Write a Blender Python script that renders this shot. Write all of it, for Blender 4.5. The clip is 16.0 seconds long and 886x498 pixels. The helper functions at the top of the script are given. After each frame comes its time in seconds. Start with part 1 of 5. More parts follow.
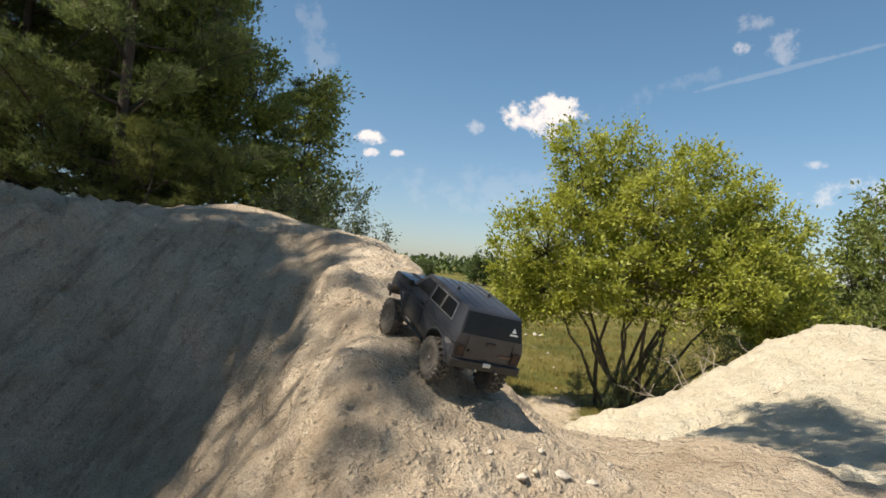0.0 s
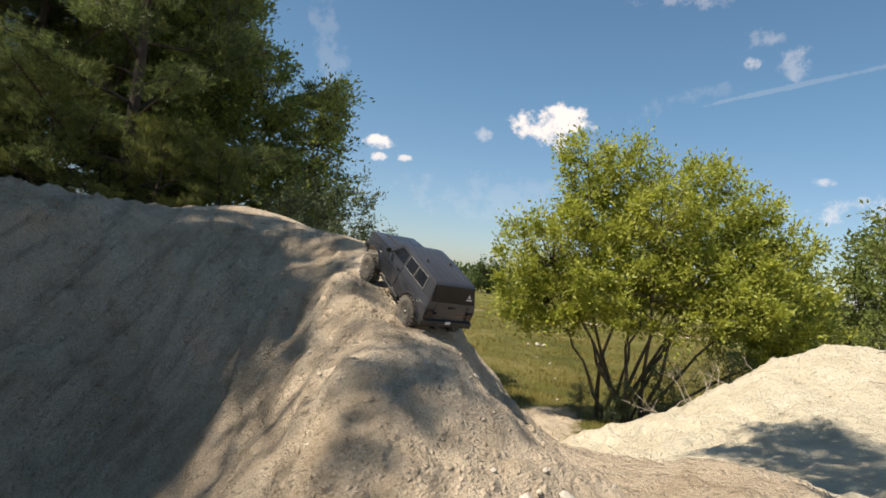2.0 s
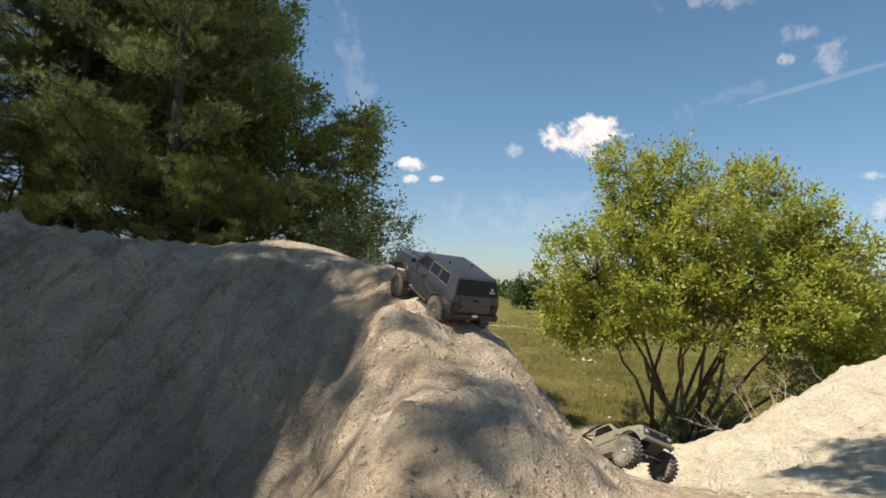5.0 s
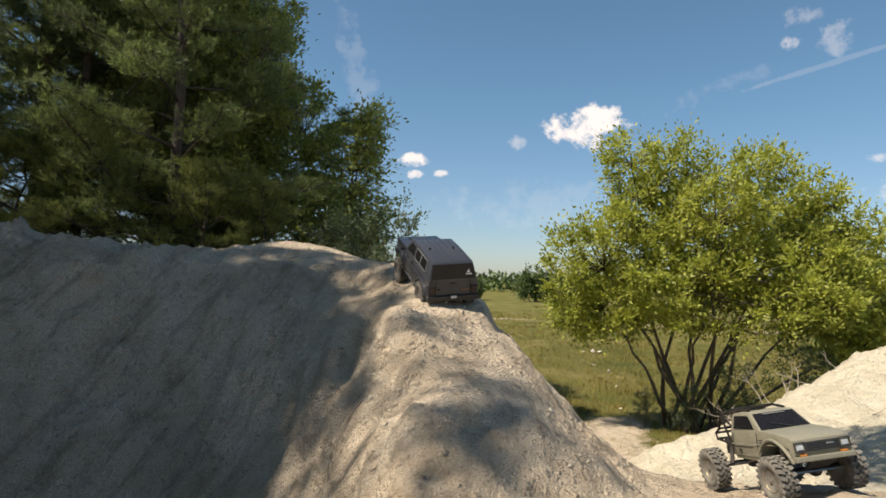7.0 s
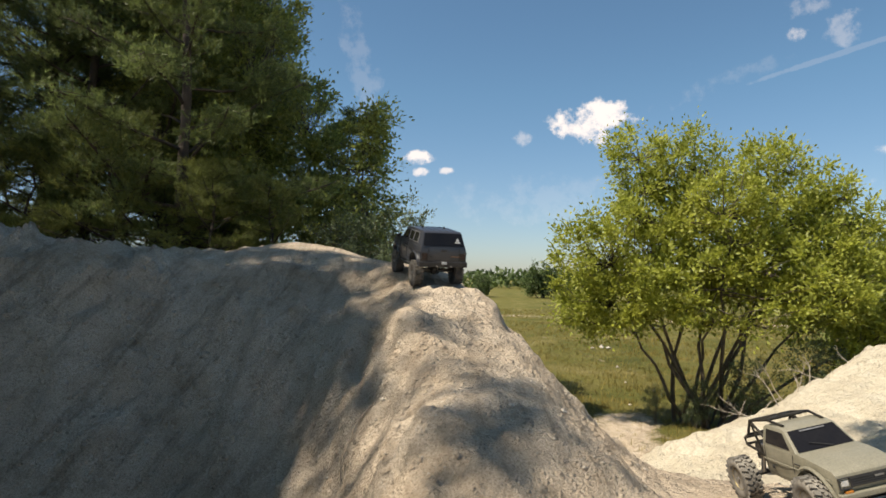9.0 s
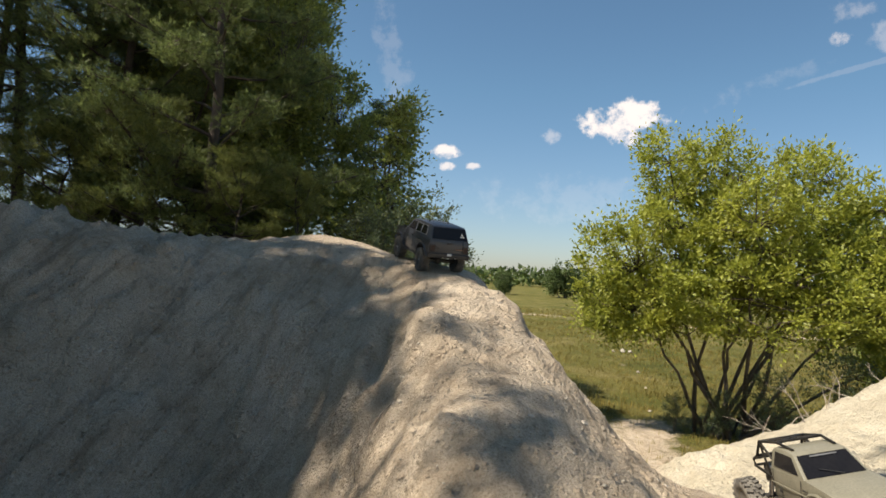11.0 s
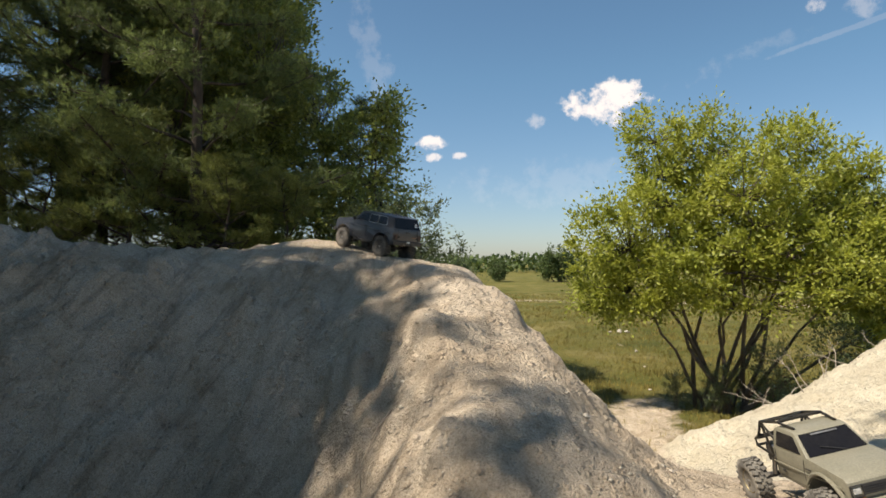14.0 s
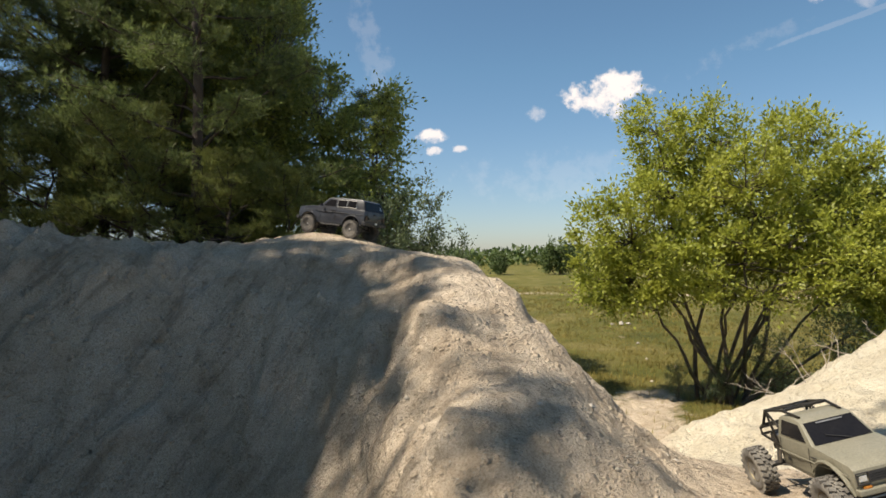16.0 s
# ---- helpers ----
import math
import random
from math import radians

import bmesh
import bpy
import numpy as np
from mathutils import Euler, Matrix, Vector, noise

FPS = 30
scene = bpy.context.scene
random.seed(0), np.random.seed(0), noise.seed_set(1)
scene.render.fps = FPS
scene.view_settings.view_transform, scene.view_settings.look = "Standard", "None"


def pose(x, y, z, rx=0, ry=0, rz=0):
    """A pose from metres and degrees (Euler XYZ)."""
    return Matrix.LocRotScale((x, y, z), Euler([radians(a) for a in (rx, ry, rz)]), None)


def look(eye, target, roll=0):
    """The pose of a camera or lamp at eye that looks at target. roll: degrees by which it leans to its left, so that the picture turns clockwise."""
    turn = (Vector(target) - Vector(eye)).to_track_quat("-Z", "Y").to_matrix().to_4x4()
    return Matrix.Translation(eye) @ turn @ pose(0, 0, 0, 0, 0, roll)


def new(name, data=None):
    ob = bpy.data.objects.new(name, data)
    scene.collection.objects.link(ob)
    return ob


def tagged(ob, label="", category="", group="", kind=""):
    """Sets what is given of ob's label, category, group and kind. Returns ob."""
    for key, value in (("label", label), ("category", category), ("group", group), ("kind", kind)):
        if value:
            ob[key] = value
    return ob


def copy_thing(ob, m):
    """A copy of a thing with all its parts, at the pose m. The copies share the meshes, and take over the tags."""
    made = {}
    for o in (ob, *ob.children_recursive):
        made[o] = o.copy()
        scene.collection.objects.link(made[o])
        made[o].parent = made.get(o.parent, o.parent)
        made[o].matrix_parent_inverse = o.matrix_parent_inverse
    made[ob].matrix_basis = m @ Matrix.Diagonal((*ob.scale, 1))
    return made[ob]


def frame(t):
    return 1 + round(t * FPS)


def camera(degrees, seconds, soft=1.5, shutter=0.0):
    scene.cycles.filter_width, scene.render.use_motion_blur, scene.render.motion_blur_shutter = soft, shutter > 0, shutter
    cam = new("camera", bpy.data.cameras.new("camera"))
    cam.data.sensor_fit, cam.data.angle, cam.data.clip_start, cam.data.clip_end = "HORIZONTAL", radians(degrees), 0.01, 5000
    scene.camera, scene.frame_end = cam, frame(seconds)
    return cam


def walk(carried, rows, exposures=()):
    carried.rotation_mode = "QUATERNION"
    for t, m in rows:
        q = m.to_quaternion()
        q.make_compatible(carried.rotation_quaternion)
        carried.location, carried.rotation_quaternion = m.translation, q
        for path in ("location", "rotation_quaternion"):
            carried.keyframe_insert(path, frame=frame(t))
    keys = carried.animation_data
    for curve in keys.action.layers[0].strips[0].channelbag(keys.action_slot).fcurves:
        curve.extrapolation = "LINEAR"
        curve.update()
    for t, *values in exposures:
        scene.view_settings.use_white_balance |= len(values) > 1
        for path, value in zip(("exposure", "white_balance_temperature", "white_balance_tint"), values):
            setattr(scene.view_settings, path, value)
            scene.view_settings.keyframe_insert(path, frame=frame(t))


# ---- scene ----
import itertools
import colorsys

# ---------------------------------------------------------------- camera
cam = camera(74.0, 16.0, soft=1.65)
PATH = [
    (0.0, pose(0.0000, -0.0000, 2.0000, 91.500, -4.418, 0.357)),
    (0.5, pose(-0.0008, 0.0005, 2.0012, 91.594, -4.628, 0.415)),
    (1.0, pose(-0.0043, 0.0068, 2.0048, 91.734, -5.072, 0.638)),
    (1.5, pose(-0.0054, 0.0070, 2.0067, 91.528, -5.941, 0.777)),
    (2.0, pose(-0.0112, 0.0212, 2.0141, 92.047, -6.220, 0.761)),
    (2.5, pose(-0.0242, 0.0383, 2.0174, 92.760, -6.244, 1.487)),
    (3.0, pose(-0.0390, 0.0647, 2.0193, 92.973, -4.076, 2.644)),
    (3.5, pose(-0.0428, 0.0724, 2.0190, 93.156, -3.283, 2.665)),
    (4.0, pose(-0.0468, 0.0807, 2.0232, 92.625, -3.418, 3.043)),
    (4.5, pose(-0.0575, 0.1039, 2.0367, 93.441, -3.142, 3.526)),
    (5.0, pose(-0.0642, 0.1223, 2.0453, 93.587, -3.122, 4.442)),
    (7.5, pose(-0.0642, 0.1436, 2.0622, 92.907, -1.290, 5.174)),
    (8.0, pose(-0.0682, 0.1448, 2.0643, 92.868, -0.985, 5.203)),
    (8.5, pose(-0.0668, 0.1454, 2.0662, 92.912, -0.749, 5.213)),
    (9.0, pose(-0.0740, 0.1491, 2.0703, 92.767, -0.915, 5.808)),
    (11.5, pose(-0.0868, 0.1931, 2.1022, 92.146, -3.623, 8.117)),
    (12.0, pose(-0.0996, 0.2016, 2.1130, 92.685, -2.765, 8.329)),
    (12.5, pose(-0.0994, 0.2012, 2.1164, 92.056, -2.083, 8.281)),
    (13.0, pose(-0.0992, 0.1982, 2.1253, 91.513, 0.402, 7.144)),
    (13.5, pose(-0.0835, 0.1873, 2.1264, 91.419, 0.565, 6.872)),
    (14.0, pose(-0.0823, 0.1935, 2.1215, 91.343, 0.296, 7.316)),
    (14.5, pose(-0.0983, 0.2049, 2.1175, 91.200, 0.500, 8.000)),
    (15.0, pose(-0.0942, 0.1932, 2.1140, 90.971, 0.290, 7.729)),
    (15.5, pose(-0.0935, 0.1899, 2.1131, 90.614, 0.443, 7.387)),
    (16.0, pose(-0.0928, 0.1919, 2.1155, 90.710, 0.645, 7.416)),
]
walk(cam, PATH, [(0.0, 0.6, 7400, 15), (16.0, 0.6, 7400, 15)])

# ---------------------------------------------------------------- sky and sun
SUN_TO = Vector((-0.862, -0.507, 0.0)).normalized() * math.cos(radians(56)) + Vector((0, 0, math.sin(radians(56))))


def sun_and_sky():
    sun = new("sun", bpy.data.lights.new("sun", "SUN"))
    sun.data.energy, sun.data.angle, sun.data.color = 5.0, radians(0.53), (1.0, 0.98, 0.89)
    sun.matrix_world = look(SUN_TO * 50, (0, 0, 0))
    world = bpy.data.worlds.new("sky")
    scene.world = world
    world.use_nodes = True
    nt = world.node_tree
    nt.nodes.clear()
    N, L = nt.nodes.new, nt.links.new
    out, bg, sky = N("ShaderNodeOutputWorld"), N("ShaderNodeBackground"), N("ShaderNodeTexSky")
    sky.sky_type, sky.sun_disc = "NISHITA", False
    sky.sun_elevation = radians(56)
    sky.sun_rotation = math.atan2(SUN_TO.x, SUN_TO.y)
    sky.air_density, sky.dust_density, sky.ozone_density = 1.0, 0.5, 1.6
    bg.inputs["Strength"].default_value = 0.07
    tex = N("ShaderNodeTexCoord")
    n1 = N("ShaderNodeTexNoise")
    n1.inputs["Scale"].default_value, n1.inputs["Detail"].default_value, n1.inputs["Roughness"].default_value = 30.0, 8.0, 0.65
    L(tex.outputs["Generated"], n1.inputs["Vector"])

    def math_node(op, a, b=None, c=None):
        m = N("ShaderNodeMath")
        m.operation = op
        for k, v in enumerate((a, b, c)):
            if v is None:
                continue
            if isinstance(v, (int, float)):
                m.inputs[k].default_value = v
            else:
                L(v, m.inputs[k])
        return m.outputs[0]

    def puff(az, el, wide, high, density, edge=0.55, lean=0.0):
        """A cloud of the sky round a bearing and height in degrees."""
        a, e = radians(az), radians(el)
        c = Vector((math.sin(a) * math.cos(e), math.cos(a) * math.cos(e), math.sin(e)))
        r = Vector((math.cos(a), -math.sin(a), 0))
        u = r.cross(c)
        r, u = r * math.cos(lean) + u * math.sin(lean), u * math.cos(lean) - r * math.sin(lean)
        dist = None
        for axis, size in ((r, wide), (u, high)):
            d = N("ShaderNodeVectorMath")
            d.operation = "DOT_PRODUCT"
            L(tex.outputs["Generated"], d.inputs[0])
            d.inputs[1].default_value = axis
            q = math_node("POWER", math_node("ABSOLUTE", math_node("DIVIDE", math_node("SUBTRACT", d.outputs["Value"], axis.dot(c)), radians(size))), 2.0)
            dist = q if dist is None else math_node("ADD", dist, q)
        f = N("ShaderNodeVectorMath")
        f.operation = "DOT_PRODUCT"
        L(tex.outputs["Generated"], f.inputs[0])
        f.inputs[1].default_value = c
        ahead = math_node("GREATER_THAN", f.outputs["Value"], 0.2)
        s = math_node("SUBTRACT", math_node("ADD", math_node("MULTIPLY", math_node("SUBTRACT", 1.0, math_node("MINIMUM", dist, 4.0)), 0.3), math_node("MULTIPLY", n1.outputs["Fac"], 1.6)), edge + 0.28)
        m = N("ShaderNodeMapRange")
        m.interpolation_type = "SMOOTHSTEP"
        m.inputs["From Min"].default_value, m.inputs["From Max"].default_value = 0.0, 0.34
        m.inputs["To Max"].default_value = density
        L(s, m.inputs["Value"])
        return math_node("MULTIPLY", m.outputs["Result"], ahead)

    cover = None
    for p in ((8.2, 14.6, 4.4, 1.5, 1.0), (9.6, 16.0, 2.2, 1.1, 1.0), (9.2, 13.4, 2.2, 1.0, 0.95), (-8.2, 11.6, 1.9, 0.75, 0.95), (-8.0, 10.2, 0.9, 0.45, 0.8), (-5.7, 10.4, 0.9, 0.4, 0.75),
              (28.6, 20.1, 1.5, 1.3, 0.25), (26.0, 22.3, 1.6, 1.0, 0.22), (25.4, 20.2, 1.1, 0.6, 0.5), (2.0, 13.4, 1.2, 0.7, 0.35), (31.5, 10.6, 1.2, 0.5, 0.5),
              (36.0, 8.0, 6.0, 1.5, 0.5), (-14.6, 20.4, 1.3, 5.5, 0.1, 0.5, 0.25), (3.0, 7.5, 9.0, 2.4, 0.09), (22.0, 26.5, 7.0, 1.6, 0.25), (19.0, 17.0, 6.0, 0.9, 0.08, 0.6, 0.3), (-13.5, 17.0, 1.0, 3.2, 0.11, 0.5, -0.3)):
        c = puff(*p)
        cover = c if cover is None else math_node("MAXIMUM", cover, c)
    trail = puff(29.5, 18.4, 9.5, 0.2, 0.1, 0.45, 0.18)
    cover = math_node("MAXIMUM", cover, trail)
    mix = N("ShaderNodeMix")
    mix.data_type = "RGBA"
    L(cover, mix.inputs["Factor"])
    hue = N("ShaderNodeMix")
    hue.data_type, hue.blend_type = "RGBA", "MULTIPLY"
    hue.inputs["Factor"].default_value = 1.0
    L(sky.outputs["Color"], hue.inputs["A"])
    # paler towards the horizon, deeper blue above
    up_axis, rise, tint = N("ShaderNodeSeparateXYZ"), N("ShaderNodeMapRange"), N("ShaderNodeMix")
    L(tex.outputs["Generated"], up_axis.inputs[0])
    L(up_axis.outputs["Z"], rise.inputs["Value"])
    rise.inputs["From Max"].default_value = 0.3
    tint.data_type = "RGBA"
    L(rise.outputs["Result"], tint.inputs["Factor"])
    tint.inputs["A"].default_value, tint.inputs["B"].default_value = (0.83, 0.95, 1.17, 1), (0.79, 1.15, 1.26, 1)
    L(tint.outputs["Result"], hue.inputs["B"])
    L(hue.outputs["Result"], mix.inputs["A"])
    mix.inputs["B"].default_value = (9.6, 9.6, 9.9, 1)
    L(mix.outputs["Result"], bg.inputs["Color"])
    L(bg.outputs[0], out.inputs["Surface"])


sun_and_sky()


# ---------------------------------------------------------------- materials
def material(name, base, rough=0.8, metal=0.0, dark=None, scale=8.0, mix=0.5, bump=0.0, bump_scale=60.0, coat=0.0, spec=0.5, fine=None, subsurface=0.0, transmission=0.0, per_object=0.0, per_island=0.0):
    """A surface with two scales of variation: broad stains towards the second colour and a fine grain."""
    m = bpy.data.materials.new(name)
    m.use_nodes = True
    nt = m.node_tree
    N, L = nt.nodes.new, nt.links.new
    b = nt.nodes["Principled BSDF"]
    b.inputs["Roughness"].default_value, b.inputs["Metallic"].default_value = rough, metal
    b.inputs["Specular IOR Level"].default_value = spec
    b.inputs["Coat Weight"].default_value = coat
    b.inputs["Transmission Weight"].default_value = transmission
    tex = N("ShaderNodeTexCoord")
    dark = dark or tuple(0.6 * v for v in base)
    n1 = N("ShaderNodeTexNoise")
    n1.inputs["Scale"].default_value, n1.inputs["Detail"].default_value, n1.inputs["Roughness"].default_value = scale, 5.0, 0.62
    L(tex.outputs["Object"], n1.inputs["Vector"])
    r1 = N("ShaderNodeMapRange")
    r1.inputs["From Min"].default_value, r1.inputs["From Max"].default_value = 0.35, 0.68
    r1.inputs["To Max"].default_value = mix
    L(n1.outputs["Fac"], r1.inputs["Value"])
    c1 = N("ShaderNodeMix")
    c1.data_type = "RGBA"
    c1.inputs["A"].default_value, c1.inputs["B"].default_value = (*base, 1), (*dark, 1)
    L(r1.outputs["Result"], c1.inputs["Factor"])
    colour = c1.outputs["Result"]
    n2 = N("ShaderNodeTexNoise")
    n2.inputs["Scale"].default_value, n2.inputs["Detail"].default_value = fine or scale * 14, 3.0
    L(tex.outputs["Object"], n2.inputs["Vector"])
    r2 = N("ShaderNodeMapRange")
    r2.inputs["From Min"].default_value, r2.inputs["From Max"].default_value = 0.3, 0.7
    r2.inputs["To Min"].default_value, r2.inputs["To Max"].default_value = 0.82, 1.12
    L(n2.outputs["Fac"], r2.inputs["Value"])
    value = r2.outputs["Result"]
    for amount, socket in ((per_object, "object"), (per_island, "island")):
        if amount:
            if socket == "object":
                src = N("ShaderNodeObjectInfo").outputs["Random"]
            else:
                src = N("ShaderNodeNewGeometry").outputs["Random Per Island"]
            r3 = N("ShaderNodeMapRange")
            r3.inputs["To Min"].default_value, r3.inputs["To Max"].default_value = 1 - amount, 1 + amount
            L(src, r3.inputs["Value"])
            mm = N("ShaderNodeMath")
            mm.operation = "MULTIPLY"
            L(value, mm.inputs[0])
            L(r3.outputs["Result"], mm.inputs[1])
            value = mm.outputs[0]
    hsv = N("ShaderNodeHueSaturation")
    L(colour, hsv.inputs["Color"])
    L(value, hsv.inputs["Value"])
    L(hsv.outputs["Color"], b.inputs["Base Color"])
    if subsurface:
        # thin leaves let part of the light through
        tr, ms = N("ShaderNodeBsdfTranslucent"), N("ShaderNodeMixShader")
        L(hsv.outputs["Color"], tr.inputs["Color"])
        ms.inputs["Fac"].default_value = subsurface
        L(b.outputs[0], ms.inputs[1])
        L(tr.outputs[0], ms.inputs[2])
        L(ms.outputs[0], nt.nodes["Material Output"].inputs["Surface"])
    if bump:
        n3 = N("ShaderNodeTexNoise")
        n3.inputs["Scale"].default_value, n3.inputs["Detail"].default_value = bump_scale, 4.0
        L(tex.outputs["Object"], n3.inputs["Vector"])
        bp = N("ShaderNodeBump")
        bp.inputs["Strength"].default_value, bp.inputs["Distance"].default_value = bump, 1.0 / bump_scale
        L(n3.outputs["Fac"], bp.inputs["Height"])
        L(bp.outputs[0], b.inputs["Normal"])
    return m


def ground_material():
    """Pale quarry sand, dry meadow and needle litter, by the masks that the ground sheet carries."""
    m = bpy.data.materials.new("ground")
    m.use_nodes = True
    nt = m.node_tree
    N, L = nt.nodes.new, nt.links.new
    b = nt.nodes["Principled BSDF"]
    b.inputs["Roughness"].default_value = 0.95
    b.inputs["Specular IOR Level"].default_value = 0.15
    geo = N("ShaderNodeNewGeometry")
    pos = geo.outputs["Position"]

    def noise_fac(scale, detail=5.0, rough=0.6, vec=None):
        n = N("ShaderNodeTexNoise")
        n.inputs["Scale"].default_value, n.inputs["Detail"].default_value, n.inputs["Roughness"].default_value = scale, detail, rough
        L(vec or pos, n.inputs["Vector"])
        return n.outputs["Fac"]

    def ramp(fac, stops):
        r = N("ShaderNodeValToRGB")
        while len(r.color_ramp.elements) < len(stops):
            r.color_ramp.elements.new(0.5)
        for e, (p, c) in zip(r.color_ramp.elements, stops):
            e.position, e.color = p, (*c, 1)
        L(fac, r.inputs["Fac"])
        return r.outputs["Color"]

    def blend(fac, a, c, kind="MIX", amount=None):
        x = N("ShaderNodeMix")
        x.data_type, x.blend_type = "RGBA", kind
        if amount is None:
            L(fac, x.inputs["Factor"])
        else:
            x.inputs["Factor"].default_value = amount
        L(a, x.inputs["A"])
        L(c, x.inputs["B"])
        return x.outputs["Result"]

    sand = ramp(noise_fac(2.6), ((0.3, (0.5, 0.405, 0.3)), (0.52, (0.59, 0.488, 0.373)), (0.72, (0.665, 0.57, 0.455))))
    sand = blend(None, sand, ramp(noise_fac(11.0, 6, 0.7), ((0.32, (0.72, 0.68, 0.64)), (0.55, (1, 1, 1)))), "MULTIPLY", 0.8)
    sand = blend(None, sand, ramp(noise_fac(190.0, 3, 0.7), ((0.34, (0.6, 0.57, 0.53)), (0.52, (1, 1, 1)), (0.7, (1.1, 1.1, 1.1)))), "MULTIPLY", 0.75)
    spot = N("ShaderNodeTexVoronoi")
    spot.inputs["Scale"].default_value = 46.0
    L(pos, spot.inputs["Vector"])
    sand = blend(None, sand, ramp(spot.outputs["Distance"], ((0.0, (0.5, 0.46, 0.41)), (0.12, (0.62, 0.58, 0.53)), (0.2, (1, 1, 1)))), "MULTIPLY", 0.35)
    # dark slanting streaks: the shade in the bank's crevices, put into the colour
    lean = N("ShaderNodeVectorMath")
    lean.operation = "DOT_PRODUCT"
    lean.inputs[1].default_value = (1.0, 0.5, -0.9)
    L(pos, lean.inputs[0])
    sp = N("ShaderNodeSeparateXYZ")
    L(pos, sp.inputs[0])
    streak = N("ShaderNodeCombineXYZ")
    L(lean.outputs["Value"], streak.inputs["X"])
    thin = N("ShaderNodeMath")
    thin.operation = "MULTIPLY"
    L(sp.outputs["Z"], thin.inputs[0])
    thin.inputs[1].default_value = 0.22
    L(thin.outputs[0], streak.inputs["Y"])
    sand = blend(None, sand, ramp(noise_fac(9.0, 8, 0.72, streak.outputs[0]), ((0.36, (0.5, 0.48, 0.46)), (0.5, (1, 1, 1)), (0.7, (1.06, 1.06, 1.06)))), "MULTIPLY", 0.6)
    grass = ramp(noise_fac(0.4, 6, 0.65), ((0.3, (0.07, 0.075, 0.016)), (0.45, (0.11, 0.108, 0.027)), (0.56, (0.155, 0.137, 0.042)), (0.7, (0.23, 0.19, 0.08))))
    grass = blend(None, grass, ramp(noise_fac(14.0, 6, 0.75), ((0.3, (0.55, 0.55, 0.5)), (0.6, (1.1, 1.1, 1.05)))), "MULTIPLY", 0.9)
    litter = ramp(noise_fac(5.0), ((0.35, (0.06, 0.042, 0.026)), (0.6, (0.13, 0.09, 0.055))))
    att = N("ShaderNodeAttribute")
    att.attribute_name = "cover"
    sep = N("ShaderNodeSeparateColor")
    L(att.outputs["Color"], sep.inputs["Color"])
    broken = noise_fac(3.0, 7, 0.75)

    def mask(socket):
        a = N("ShaderNodeMath")
        a.operation = "ADD"
        L(socket, a.inputs[0])
        L(broken, a.inputs[1])
        r = N("ShaderNodeMapRange")
        r.inputs["From Min"].default_value, r.inputs["From Max"].default_value = 0.92, 1.12
        L(a.outputs[0], r.inputs["Value"])
        return r.outputs["Result"]

    pale = ramp(noise_fac(3.4, 6, 0.65), ((0.3, (0.54, 0.47, 0.355)), (0.52, (0.635, 0.57, 0.44)), (0.72, (0.71, 0.65, 0.525))))
    pale = blend(None, pale, ramp(noise_fac(60.0, 6, 0.75), ((0.32, (0.68, 0.64, 0.58)), (0.55, (1, 1, 1)))), "MULTIPLY", 0.7)
    sand = blend(mask(sep.outputs["Blue"]), sand, pale)
    colour = blend(mask(sep.outputs["Red"]), sand, grass)
    colour = blend(mask(sep.outputs["Green"]), colour, litter)
    L(colour, b.inputs["Base Color"])
    h = N("ShaderNodeMath")
    h.operation = "ADD"
    s1 = N("ShaderNodeMath")
    s1.operation = "MULTIPLY"
    wv = N("ShaderNodeMix")
    wv.data_type = "RGBA"
    wv.blend_type = "ADD"
    wv.inputs["Factor"].default_value = 0.003
    wn = N("ShaderNodeTexNoise")
    wn.inputs["Scale"].default_value = 40.0
    L(pos, wn.inputs["Vector"])
    L(pos, wv.inputs["A"])
    L(wn.outputs["Color"], wv.inputs["B"])
    total = None
    # rounded grains and crumbs that stand apart on the sand
    for scale, high, reach in ((24.0, 1.3, 0.4), (52.0, 0.8, 0.42), (115.0, 0.4, 0.45)):
        lump = N("ShaderNodeTexVoronoi")
        lump.inputs["Scale"].default_value = scale
        L(wv.outputs["Result"], lump.inputs["Vector"])
        grain = N("ShaderNodeMapRange")
        grain.interpolation_type = "SMOOTHSTEP"
        grain.inputs["From Min"].default_value, grain.inputs["From Max"].default_value = reach, 0.0
        grain.inputs["To Max"].default_value = high
        L(lump.outputs["Distance"], grain.inputs["Value"])
        if total is None:
            total = grain.outputs["Result"]
        else:
            add = N("ShaderNodeMath")
            L(total, add.inputs[0])
            L(grain.outputs["Result"], add.inputs[1])
            total = add.outputs[0]
    s1.operation = "MULTIPLY_ADD"
    L(noise_fac(16.0, 4, 0.6), s1.inputs[0])
    s1.inputs[1].default_value = 2.5
    L(total, s1.inputs[2])
    L(s1.outputs[0], h.inputs[0])
    L(noise_fac(170.0, 4, 0.7), h.inputs[1])
    bp = N("ShaderNodeBump")
    bp.inputs["Strength"].default_value, bp.inputs["Distance"].default_value = 1.0, 0.014
    L(h.outputs[0], bp.inputs["Height"])
    L(bp.outputs[0], b.inputs["Normal"])
    return m


